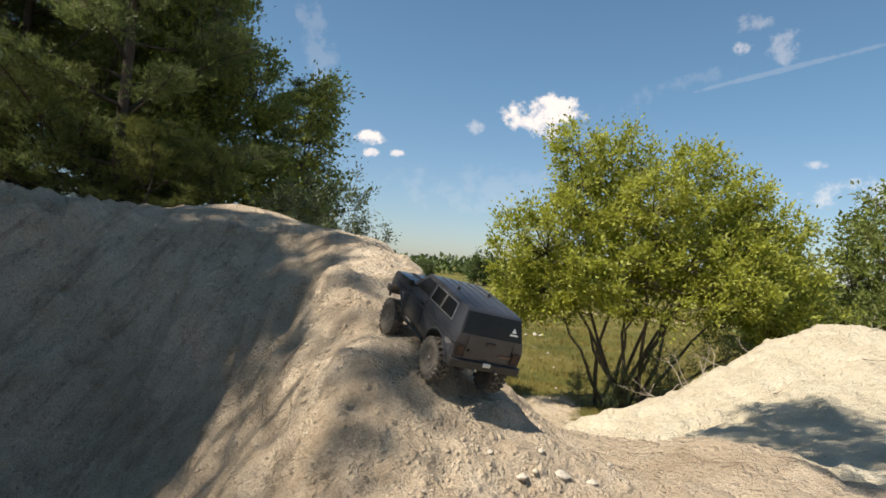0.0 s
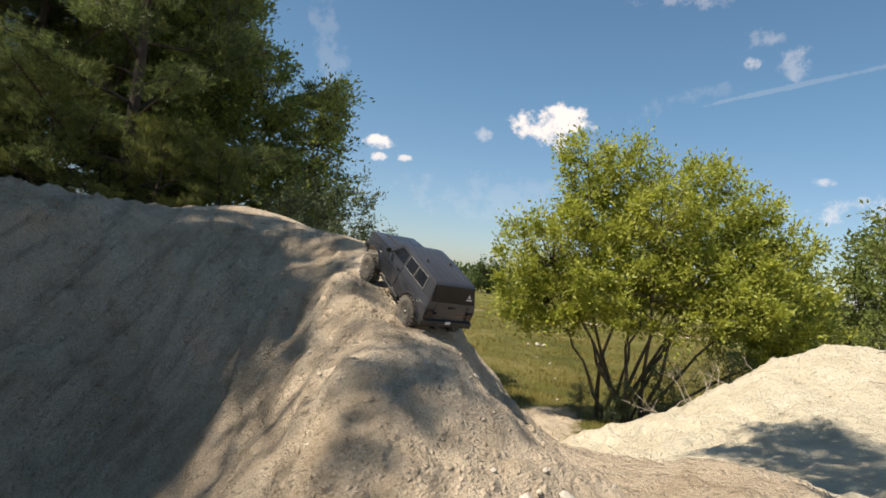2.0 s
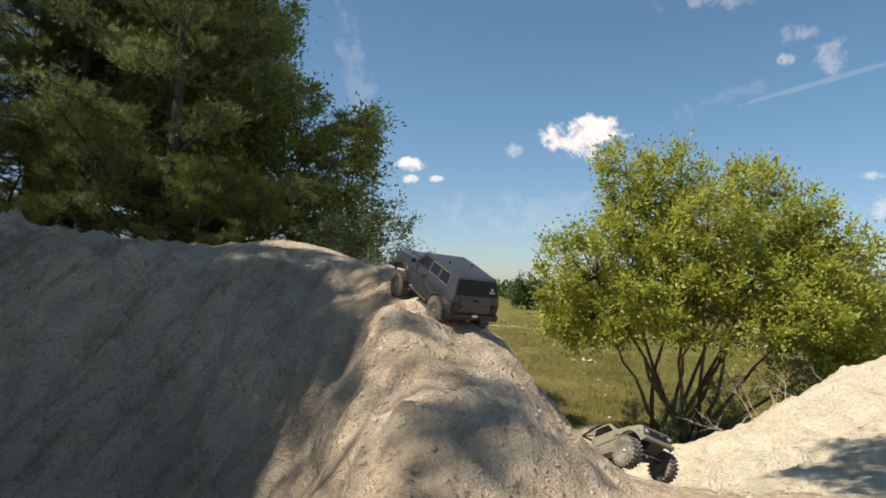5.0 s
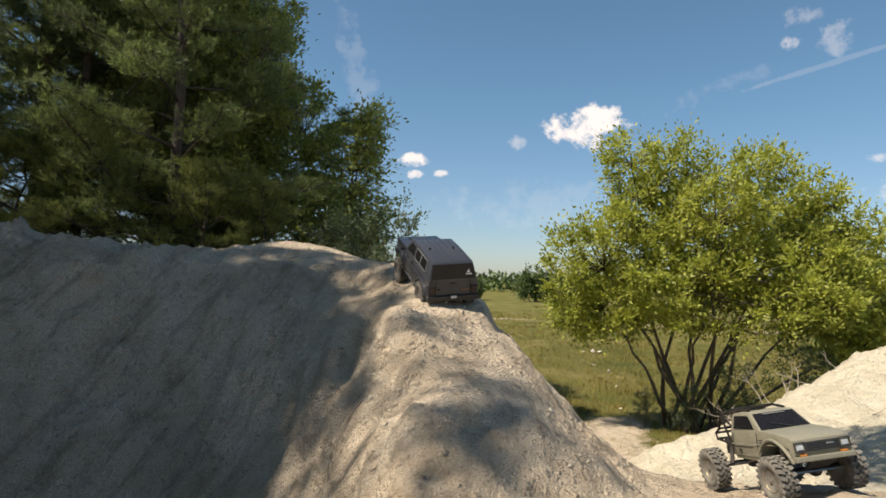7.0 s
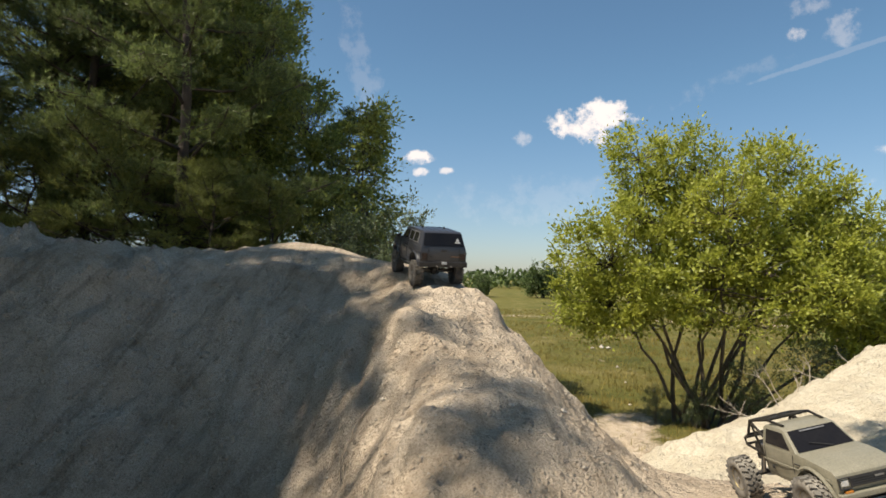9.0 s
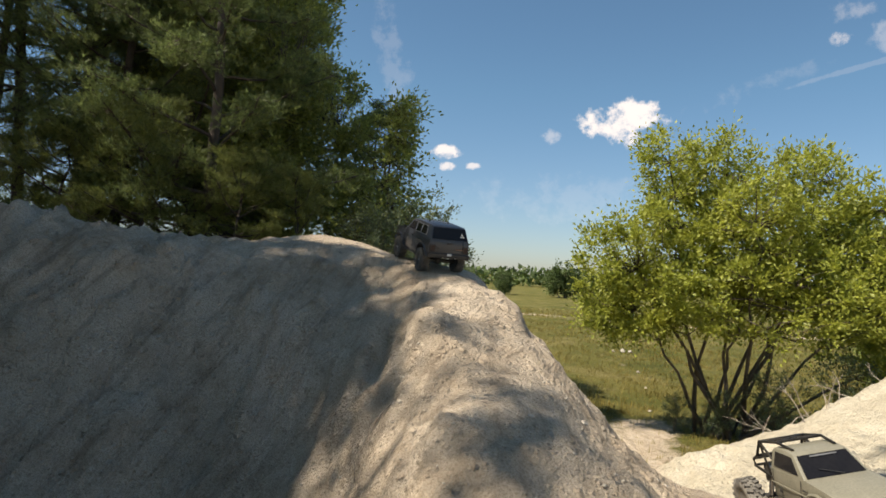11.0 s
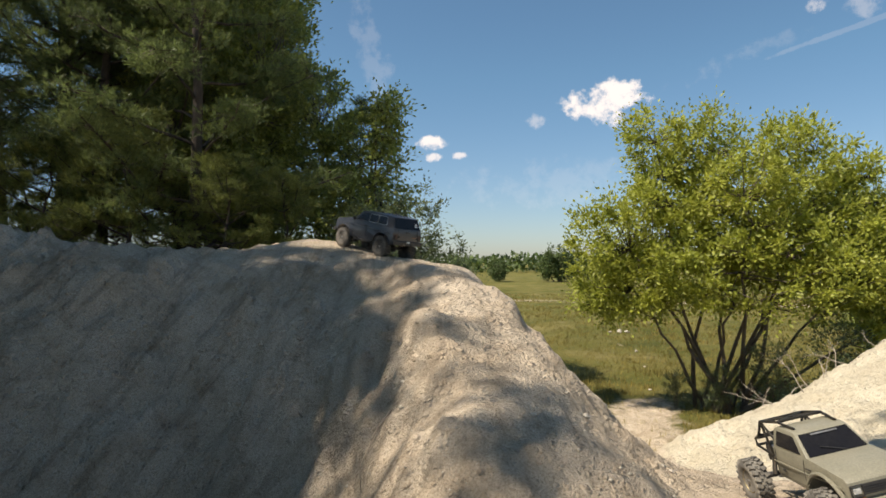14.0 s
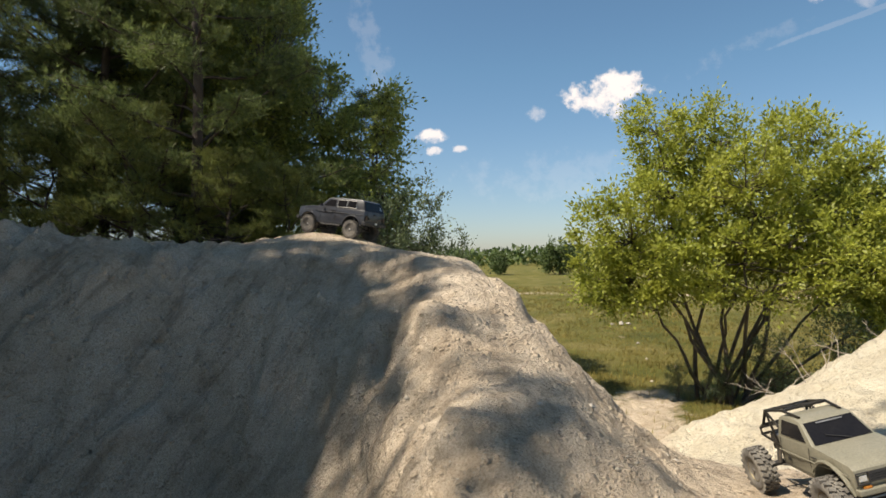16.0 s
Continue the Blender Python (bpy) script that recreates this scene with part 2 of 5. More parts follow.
MAT_GROUND = ground_material()
MAT_BARK_PINE = material("pine_bark", (0.075, 0.055, 0.042), 0.9, dark=(0.035, 0.027, 0.022), scale=6, mix=0.8, bump=0.6, bump_scale=30)
MAT_BARK = material("bark", (0.13, 0.105, 0.08), 0.9, dark=(0.04, 0.032, 0.026), scale=7, mix=0.8, bump=0.5, bump_scale=40)
MAT_NEEDLE = material("pine_needles", (0.17, 0.215, 0.07), 0.5, dark=(0.11, 0.145, 0.048), scale=1.2, mix=0.8, subsurface=0.5, per_island=0.35)
MAT_NEEDLE_DRY = material("dry_needles", (0.2, 0.225, 0.06), 0.6, dark=(0.13, 0.155, 0.045), scale=1.2, mix=0.8, subsurface=0.5, per_island=0.35)
MAT_LEAF_DARK = material("oak_leaves", (0.32, 0.355, 0.09), 0.45, dark=(0.22, 0.26, 0.066), scale=0.9, mix=0.7, subsurface=0.5, per_island=0.35)
MAT_LEAF = material("willow_leaves", (0.39, 0.41, 0.068), 0.5, dark=(0.25, 0.29, 0.045), scale=0.9, mix=0.75, subsurface=0.5, per_island=0.2)
MAT_LEAF_FAR = material("far_leaves", (0.09, 0.13, 0.035), 0.6, dark=(0.05, 0.08, 0.022), scale=0.2, mix=0.8, subsurface=0.3, per_island=0.35)
MAT_BIRCH = material("birch_leaves", (0.2, 0.235, 0.055), 0.5, dark=(0.13, 0.165, 0.04), scale=0.9, mix=0.7, subsurface=0.45, per_island=0.35)
MAT_LEAF_GREY = material("poplar_leaves", (0.15, 0.19, 0.09), 0.5, dark=(0.09, 0.12, 0.055), scale=0.9, mix=0.7, subsurface=0.35, per_island=0.35)
MAT_GRASS = material("grass_blades", (0.3, 0.23, 0.06), 0.7, dark=(0.18, 0.16, 0.038), scale=0.35, mix=0.9, subsurface=0.45, per_island=0.3)
MAT_STONE = material("pale_stone", (0.44, 0.4, 0.345), 0.9, dark=(0.4, 0.36, 0.3), scale=12, mix=0.7, bump=0.4, bump_scale=60, per_object=0.15)
MAT_CLOD = material("sand_clods", (0.5, 0.44, 0.355), 0.95, dark=(0.36, 0.31, 0.245), scale=20, mix=0.8, bump=0.5, bump_scale=120, per_island=0.25)
MAT_TWIG = material("dead_wood", (0.36, 0.31, 0.25), 0.85, dark=(0.2, 0.165, 0.13), scale=25, mix=0.7)
MAT_TWIG_DARK = material("root", (0.26, 0.21, 0.16), 0.85, dark=(0.09, 0.07, 0.05), scale=25, mix=0.7)


# ---------------------------------------------------------------- the ground, one sheet
# Lines along which the land bends: crests, feet of slopes, wheel tracks and valley lines, in metres.
LAND = {
    "crest": [(-3.4, 2.5, 2.31), (-2.6, 2.6, 2.235), (-2.25, 2.78, 2.215), (-2.0, 2.88, 2.18), (-1.6, 3.08, 2.155), (-1.45, 3.25, 2.21), (-1.35, 3.46, 2.265)],
    "left_wheels": [(-1.32, 3.5, 2.28), (-1.05, 3.36, 2.235), (-0.8, 3.12, 2.17), (-0.58, 2.85, 2.117), (-0.42, 2.5, 2.03), (-0.3, 2.25, 1.945), (-0.22, 2.05, 1.88), (-0.15, 1.82, 1.795), (-0.06, 1.5, 1.707)],
    "right_wheels": [(-0.96, 3.55, 2.22), (-0.65, 3.22, 2.15), (-0.45, 2.98, 2.12), (-0.28, 2.67, 2.062), (-0.15, 2.42, 1.965), (-0.04, 2.15, 1.86), (0.05, 1.87, 1.755), (0.12, 1.6, 1.675)],
    "nose": [(-0.52, 2.5, 1.975), (-0.4, 2.1, 1.935), (-0.33, 1.8, 1.785), (-0.22, 1.54, 1.74), (-0.19, 1.3, 1.63), (-0.18, 1.1, 1.52)],
    "front": [(0.05, 1.2, 1.54), (0.3, 1.3, 1.515), (0.6, 1.35, 1.49), (0.2, 1.95, 1.53), (0.3, 1.65, 1.54)],
    "flank_edge": [(-0.3, 3.12, 2.075), (-0.17, 3.03, 1.9), (-0.08, 2.92, 1.77), (0.07, 2.82, 1.63), (0.18, 2.73, 1.51), (0.28, 2.65, 1.45), (0.4, 2.45, 1.42), (0.48, 2.2, 1.42)],
    "flank_foot": [(-0.2, 3.45, 1.55), (0.05, 3.25, 1.25), (0.25, 3.12, 1.0), (0.36, 2.98, 1.04)],
    "lane": [(1.5, 8.0, 0.02), (1.3, 6.2, 0.22), (1.0, 4.7, 0.65), (0.66, 3.4, 1.02), (0.58, 2.9, 1.2), (0.62, 2.6, 1.31), (0.66, 2.3, 1.385), (0.64, 1.95, 1.445), (0.9, 1.95, 1.495), (0.68, 1.62, 1.475), (0.93, 1.62, 1.525), (0.8, 1.2, 1.47), (0.8, 0.5, 1.4)],
    "heap_ridge": [(1.20, 4.95, 0.80), (1.50, 5.08, 0.86), (1.80, 5.20, 0.92), (2.15, 5.35, 1.03), (2.40, 5.45, 1.11), (2.65, 5.56, 1.23), (2.87, 5.65, 1.36), (3.10, 5.75, 1.43), (3.40, 5.87, 1.56), (3.70, 6.00, 1.61), (4.05, 6.15, 1.63), (4.35, 6.27, 1.55), (4.80, 6.46, 1.48), (6.4, 6.3, 1.35)],
    "heap_front": [(1.34, 4.24, 0.86), (1.42, 3.44, 1.03), (1.79, 3.54, 1.11), (2.53, 4.24, 1.19), (2.03, 4.44, 1.02), (1.41, 2.53, 1.2), (2.62, 3.54, 1.23), (1.59, 2.13, 1.32), (3.31, 4.95, 1.36), (1.84, 2.84, 1.23), (1.3, 1.5, 1.45), (2.4, 1.6, 1.45), (3.6, 2.4, 1.4), (4.2, 3.8, 1.4)],
    "heap_back": [(1.7, 6.1, 0.35), (2.6, 6.8, 0.35), (3.8, 7.3, 0.45), (5.2, 7.6, 0.6)],
    "gully": [(-0.64, 2.3, 1.83), (-0.58, 2.05, 1.68), (-0.5, 1.82, 1.55), (-0.44, 1.5, 1.43), (-0.42, 1.25, 1.36)],
    "face": [(-0.78, 2.7, 2.0), (-1.1, 2.75, 2.03), (-1.1, 2.5, 1.76), (-1.4, 2.75, 2.02), (-1.42, 2.45, 1.62), (-1.75, 2.52, 2.05), (-1.72, 2.28, 1.7), (-2.2, 2.4, 2.05), (-2.15, 2.1, 1.6)],
    "face_foot": [(-0.66, 1.85, 1.4), (-0.86, 2.05, 1.28), (-1.15, 2.08, 1.18), (-1.62, 1.98, 1.2), (-2.1, 1.75, 1.25)],
    "pit": [(-0.75, 1.3, 1.15), (-1.4, 1.4, 1.0), (-2.3, 1.2, 1.05), (-0.3, 0.4, 1.25), (-1.2, 0.3, 1.0), (-2.6, 0.0, 1.1), (0.3, 0.6, 1.4), (2.5, 0.3, 1.5), (0.0, -1.5, 1.3), (-4.2, 1.0, 2.3), (3.5, -1.5, 1.5), (-3.5, -2.0, 1.8)],
    "plateau": [(-1.3, 4.2, 2.15), (-2.2, 3.8, 2.1), (-3.3, 4.2, 2.12), (-5.5, 3.2, 2.3), (-5.0, 6.5, 2.2), (-2.8, 6.5, 2.1), (-8.0, 0.0, 2.6), (-9.0, 8.0, 2.3)],
    "plateau_edge": [(-0.6, 3.9, 2.0), (-0.85, 5.0, 1.9), (-1.1, 6.5, 1.7), (-1.7, 9.0, 1.2), (-3.0, 13.0, 0.5)],
    "meadow_edge": [(0.3, 4.3, 0.75), (0.2, 5.2, 0.4), (0.1, 7.0, 0.1), (-0.2, 10.0, 0.0), (-1.2, 14.0, 0.0)],
    "meadow": [(2.4, 9.0, 0.0), (4.5, 8.0, 0.05), (7.0, 6.0, 0.2), (3.0, 14.0, 0.0), (9.0, 13.0, 0.0), (0.5, 20.0, 0.0), (8.0, 22.0, 0.0), (-5.0, 22.0, 0.2), (-9.0, 16.0, 1.2), (10.0, 1.0, 1.2)],
}
# knobs and pockets of the bank: place, reach along x and y, and rise
KNOBS = [(-0.5, 2.56, 0.035, 0.03, 0.035), (-0.56, 2.12, 0.03, 0.09, -0.03), (-0.63, 2.2, 0.03, 0.03, 0.03), (-0.95, 2.6, 0.05, 0.04, 0.05), (-1.25, 2.6, 0.07, 0.05, 0.05), (-1.0, 2.35, 0.05, 0.06, -0.04), (-1.55, 2.35, 0.08, 0.06, 0.05), (-1.8, 2.2, 0.08, 0.06, -0.05), (-1.35, 2.2, 0.06, 0.05, 0.04),
         (-0.72, 2.74, 0.1, 0.05, -0.05), (-0.66, 2.62, 0.12, 0.04, 0.015), (-0.52, 2.5, 0.05, 0.05, 0.03), (-0.55, 2.4, 0.06, 0.05, -0.035), (-0.41, 2.1, 0.05, 0.1, 0.02),
         (-0.34, 1.76, 0.05, 0.05, 0.025), (-0.5, 2.2, 0.04, 0.08, -0.025), (-0.66, 2.12, 0.05, 0.06, 0.04), (-0.72, 1.98, 0.05, 0.05, 0.035), (-1.02, 3.0, 0.08, 0.05, -0.03),
         (-1.1, 2.86, 0.1, 0.04, 0.03), (-0.22, 1.5, 0.06, 0.06, 0.018), (-0.06, 1.38, 0.07, 0.05, 0.015), (0.2, 1.55, 0.09, 0.05, 0.015), (-0.12, 2.95, 0.05, 0.05, 0.03), (-0.9, 2.45, 0.06, 0.1, 0.04)]
SPOTS = np.array([p for line in LAND.values() for p in line])
RISE = 0.09


def radial(d2):
    return np.sqrt(d2 + RISE * RISE)


def solve_land():
    n = len(SPOTS)
    d2 = ((SPOTS[:, None, :2] - SPOTS[None, :, :2]) ** 2).sum(-1)
    a = np.zeros((n + 3, n + 3))
    a[:n, :n] = radial(d2)
    a[:n, n], a[:n, n + 1:], a[n, :n], a[n + 1:, :n] = 1, SPOTS[:, :2], 1, SPOTS[:, :2].T
    a[:n, :n] -= np.eye(n) * 0.01
    return np.linalg.solve(a, np.concatenate([SPOTS[:, 2], np.zeros(3)]))


LAND_W = solve_land()


def smooth(v, lo, hi):
    k = np.clip((v - lo) / (hi - lo), 0, 1)
    return k * k * (3 - 2 * k)


def land(x, y):
    """The lie of the land, without its roughness."""
    x, y = np.atleast_1d(np.asarray(x, float)), np.atleast_1d(np.asarray(y, float))
    z = np.full(x.shape, LAND_W[-3]) + LAND_W[-2] * x + LAND_W[-1] * y
    for (px, py, _), w in zip(SPOTS, LAND_W):
        z += w * radial((x - px) ** 2 + (y - py) ** 2)
    r = np.hypot(x - 0.5, y - 4)
    plain = np.where(x < -6, np.clip((-x - 6) * 0.1, 0, 2.2), 0.0) * (1 - smooth(y, 14, 24))
    return z * (1 - smooth(r, 9, 17)) + plain * smooth(r, 9, 17)


def value_noise(x, y, scale, seed):
    """Smooth noise between -1 and 1, by bilinear lattice values."""
    rng = np.random.RandomState(seed)
    table = rng.rand(64, 64) * 2 - 1
    u, v = x * scale + 100.3, y * scale + 57.7
    i, j = np.floor(u).astype(int), np.floor(v).astype(int)
    a, b = u - i, v - j
    a, b = a * a * a * (a * (a * 6 - 15) + 10), b * b * b * (b * (b * 6 - 15) + 10)
    g = lambda p, q: table[p % 64, q % 64]
    return (g(i, j) * (1 - a) + g(i + 1, j) * a) * (1 - b) + (g(i, j + 1) * (1 - a) + g(i + 1, j + 1) * a) * b


def lump_cells(x, y, scale, seed):
    """Rounded clods between 0 and 1, one to a cell, some cells empty."""
    rng = np.random.RandomState(seed)
    px, py, big = rng.rand(64, 64), rng.rand(64, 64), np.clip(rng.rand(64, 64) * 1.5 - 0.5, 0, 1)
    u, v = x * scale + 100.3, y * scale + 57.7
    i, j = np.floor(u).astype(int), np.floor(v).astype(int)
    best = np.zeros(x.shape)
    for a in (-1, 0, 1):
        for b in (-1, 0, 1):
            p, q = (i + a) % 64, (j + b) % 64
            d2 = (i + a + px[p, q] - u) ** 2 + (j + b + py[p, q] - v) ** 2
            best = np.maximum(best, big[p, q] * np.clip(1 - d2 / (0.25 + 0.4 * big[p, q]), 0, 1) ** 1.3)
    return best


def ground_z(x, y):
    """The height of the ground with lumps, runnels and crumbs."""
    x, y = np.atleast_1d(np.asarray(x, float)), np.atleast_1d(np.asarray(y, float))
    z = land(x, y)
    e = 0.04
    gx, gy = (land(x + e, y) - z) / e, (land(x, y + e) - z) / e
    steep = np.clip(np.hypot(gx, gy), 0, 3)
    near = 1 - smooth(np.hypot(x - 0.5, y - 3), 4.5, 9)
    wob = value_noise(x, y, 2.3, 5) * 0.12
    lumps = value_noise(x, y, 3.1, 1) * 0.024 + value_noise(x, y, 7.3, 2) * 0.018 + value_noise(x + wob * 0.2, y, 15.0, 3) * 0.012
    crust = value_noise(x, y, 29.0, 4)
    fine = crust * 0.0065 + value_noise(x + crust * 0.004, y, 43.0, 6) * 0.0025 + lump_cells(x, y, 11.0, 15) * 0.018 + lump_cells(x, y, 21.0, 16) * 0.009 - lump_cells(x, y, 9.0, 17) * 0.016 + lump_cells(x, y, 39.0, 18) * 0.0045
    # ridges between the runnels that rain has cut down the bank
    run = (0.5 - np.abs(value_noise(x + wob * 0.6, y * 0.2, 5.0, 7))) * 0.07 + (0.5 - np.abs(value_noise(x + wob * 0.4, y * 0.24, 12.0, 8))) * 0.03 + value_noise(x + wob * 0.3, y * 0.3, 27.0, 14) * 0.009
    steps = value_noise(x * 0.4, z, 13.0, 12) * 0.022
    k = smooth(steep, 0.3, 1.3)
    track = np.exp(-((x + 0.15 + (y - 2.0) * 0.42) / 0.2) ** 2) * smooth(y, 1.3, 1.7) * (1 - smooth(y, 2.7, 2.95)) + smooth(y, 2.5, 2.8) * (1 - smooth(y, 3.7, 4.2)) * smooth(x, -1.7, -1.3)
    lane = np.exp(-((x - 0.7 + (y - 2.0) * 0.1) / 0.24) ** 2) * smooth(y, 1.0, 1.4) * (1 - smooth(y, 2.9, 3.4))
    calm = 1 - np.clip(0.62 * track + 0.62 * lane + 0.2 * smooth(y, 2.5, 2.8) * np.clip(track, 0, 1), 0, 0.85)
    # ruts worn along the foot of the heap
    ruts = 0
    for ax, ay, bx, by, wide, deep in ((1.2, 4.2, 2.35, 4.72, 0.06, -0.06), (1.15, 3.95, 2.3, 4.5, 0.07, 0.035), (1.1, 3.75, 2.3, 4.3, 0.06, -0.06), (1.0, 3.3, 1.9, 3.5, 0.07, -0.04)):
        dx, dy = bx - ax, by - ay
        k2 = ((x - ax) * dx + (y - ay) * dy) / (dx * dx + dy * dy)
        off = ((x - ax) * dy - (y - ay) * dx) / math.hypot(dx, dy) + 0.05 * np.sin(k2 * 4)
        ruts = ruts + deep * np.exp(-(off / wide) ** 2) * smooth(k2, -0.1, 0.15) * (1 - smooth(k2, 0.75, 1.1))
    hollow = -0.06 * np.exp(-(((x + 1.22) / 0.05) ** 2 + ((y - 2.26) / 0.05) ** 2))
    z = z - 0.014 * np.clip(track, 0, 1) * smooth(y, 2.2, 2.7)
    for px, py, rx, ry, up in KNOBS:
        z = z + up * np.exp(-(((x - px) / rx) ** 2 + ((y - py) / ry) ** 2))
    # slanting runnels down the old face
    slant = x + y * 0.5 + (z - 1.7) * -0.9 + wob * 0.35
    old = smooth(-x, 0.75, 1.15) * smooth(y, 1.7, 2.1) * (1 - smooth(y, 2.75, 3.0))
    z = z + old * ((0.4 - np.abs(value_noise(slant, y * 0.3, 9.0, 21))) * 0.085 + (0.4 - np.abs(value_noise(slant, y * 0.5, 21.0, 22))) * 0.04 + lump_cells(x, y, 8.0, 23) * 0.035)
    z = z + near * ((lumps + fine) * calm + k * (run + steps) * calm + ruts + hollow)
    far = smooth(np.hypot(x, y), 8, 14)
    return z + far * (value_noise(x, y, 0.35, 9) * 0.07 + value_noise(x, y, 1.1, 10) * 0.03)


def graded(stretches, reach, growth):
    """Even steps within each stretch (from, to, step), then growing ones out to the reach on both sides."""
    core = [v for lo, hi, step in stretches for v in np.arange(lo, hi - step * 0.5, step)]
    s, up = stretches[-1][2], [stretches[-1][1]]
    while up[-1] < reach:
        s = s * growth
        up.append(up[-1] + s)
    s, down = stretches[0][2], [stretches[0][0]]
    while down[-1] > -reach:
        s = s * growth
        down.append(down[-1] - s)
    return np.array(down[:0:-1] + core + up)


def add_mesh(name, verts, faces, mat, parent=None, label="", smooth_shade=False):
    me = bpy.data.meshes.new(name)
    me.from_pydata(verts, [], faces)
    me.materials.append(mat)
    if smooth_shade:
        me.polygons.foreach_set("use_smooth", [True] * len(me.polygons))
    me.update()
    ob = new(name, me)
    ob.parent = parent
    if label:
        tagged(ob, label)
    return ob


def build_ground():
    xs, ys = graded([(-2.6, 1.5, 0.0125), (1.5, 4.4, 0.028)], 4000, 1.08), graded([(1.05, 3.75, 0.0125), (3.75, 6.0, 0.03)], 4000, 1.08)
    gx, gy = np.meshgrid(xs, ys)
    x, y = gx.ravel(), gy.ravel()
    z = ground_z(x, y)
    nx, ny = len(xs), len(ys)
    idx = np.arange(nx * ny).reshape(ny, nx)
    quads = np.stack([idx[:-1, :-1], idx[:-1, 1:], idx[1:, 1:], idx[1:, :-1]], -1).reshape(-1, 4)
    me = bpy.data.meshes.new("ground")
    me.vertices.add(nx * ny)
    me.vertices.foreach_set("co", np.stack([x, y, z], 1).ravel())
    me.loops.add(quads.size)
    me.loops.foreach_set("vertex_index", quads.ravel().astype(np.int32))
    me.polygons.add(len(quads))
    me.polygons.foreach_set("loop_start", np.arange(0, quads.size, 4, dtype=np.int32))
    me.polygons.foreach_set("use_smooth", np.ones(len(quads), bool))
    me.update(calc_edges=True)
    me.validate()
    # which cover grows where: grass on the low meadow, litter under the wood
    smoothz = land(x, y)
    grass = (1 - smooth(smoothz, 0.12, 0.6)) * smooth(y, 4.5, 7.0)
    path_a = np.exp(-((x - (1.55 + (y - 8.5) * 0.25)) / 0.75) ** 2) * smooth(y, 6, 7) * (1 - smooth(y, 9.5, 11.5))
    path_b = 1.0 * np.exp(-((y - (33 - x * 0.25)) / 1.3) ** 2) + 0.45 * np.exp(-((y - (48 - x * 0.3)) / 5.0) ** 2) + 0.5 * np.exp(-((x - (0.3 + (26 - y) * 0.22)) / 0.28) ** 2) * smooth(y, 11, 14) * (1 - smooth(y, 25, 28))
    path_c = 0.7 * np.exp(-((x - (0.3 + (y - 9) * 0.04)) / 0.35) ** 2) * smooth(y, 7, 9) * (1 - smooth(y, 12, 14))
    grass = np.clip(grass * 1.0 - 0.7 * np.clip(path_a + path_b + path_c, 0, 1), 0, 1)
    litter = smooth(y - 3.5 - np.clip(x + 1.3, -9, 0) * -0.1, 0.25, 1.2) * smooth(-x, 0.7, 1.3) * smooth(smoothz, 0.6, 1.4)
    litter = np.maximum(litter, smooth(-x, 3.6, 5.0) * smooth(y, -3, 1) * (1 - smooth(y, 13, 20)))
    cover = np.zeros((nx * ny, 4), np.float32)
    pale = smooth(x + 0.12 * (y - 2), 0.75, 1.5) * smooth(smoothz, 0.5, 0.8) * (1 - smooth(x, 9, 11))
    cover[:, 0], cover[:, 1], cover[:, 2], cover[:, 3] = grass, litter, pale, 1
    att = me.attributes.new("cover", "FLOAT_COLOR", "POINT")
    att.data.foreach_set("color", cover.ravel())
    me.materials.append(MAT_GROUND)
    ob = new("ground", me)
    tagged(ob, "pale dry quarry sand bank running out into a sunlit meadow", "ground", kind="structure")


build_ground()


# ---------------------------------------------------------------- trees
def tube(verts, faces, path, radii, sides=6):
    """Adds a tapering limb along a path of points."""
    base = len(verts)
    up = Vector((0.31, 0.17, 0.93)).normalized()
    for k, (p, r) in enumerate(zip(path, radii)):
        d = (path[min(k + 1, len(path) - 1)] - path[max(k - 1, 0)])
        d = d.normalized() if d.length > 1e-6 else Vector((0, 0, 1))
        a = d.cross(up)
        a = a.normalized() if a.length > 1e-3 else Vector((1, 0, 0))
        b = d.cross(a)
        for s in range(sides):
            w = 2 * math.pi * s / sides
            verts.append(p + (a * math.cos(w) + b * math.sin(w)) * r)
    for k in range(len(path) - 1):
        for s in range(sides):
            i, j = base + k * sides + s, base + k * sides + (s + 1) % sides
            faces.append((i, j, j + sides, i + sides))
    verts.append(path[-1])
    tip = len(verts) - 1
    e = base + (len(path) - 1) * sides
    for s in range(sides):
        faces.append((e + s, e + (s + 1) % sides, tip))


def bent(rng, start, way, length, wobble, sag, n=6):
    pts, p, d = [start.copy()], start.copy(), way.normalized()
    for _ in range(n):
        d = (d + Vector((rng.gauss(0, wobble), rng.gauss(0, wobble), rng.gauss(0, wobble) + sag))).normalized()
        p = p + d * (length / n)
        pts.append(p.copy())
    return pts


def rand_dir(rng):
    v = Vector((rng.gauss(0, 1), rng.gauss(0, 1), rng.gauss(0, 1)))
    return v.normalized()


def add_leaf(verts, faces, p, d, n, length, width):
    """One leaf: a folded lozenge of two faces."""
    s = d.cross(n)
    s = s.normalized() * width * 0.5 if s.length > 1e-4 else Vector((width * 0.5, 0, 0))
    i = len(verts)
    mid = p + d * (length * 0.45)
    verts.extend((p, mid + s + n * width * 0.15, p + d * length, mid - s + n * width * 0.15))
    faces.extend(((i, i + 1, i + 2), (i, i + 2, i + 3)))


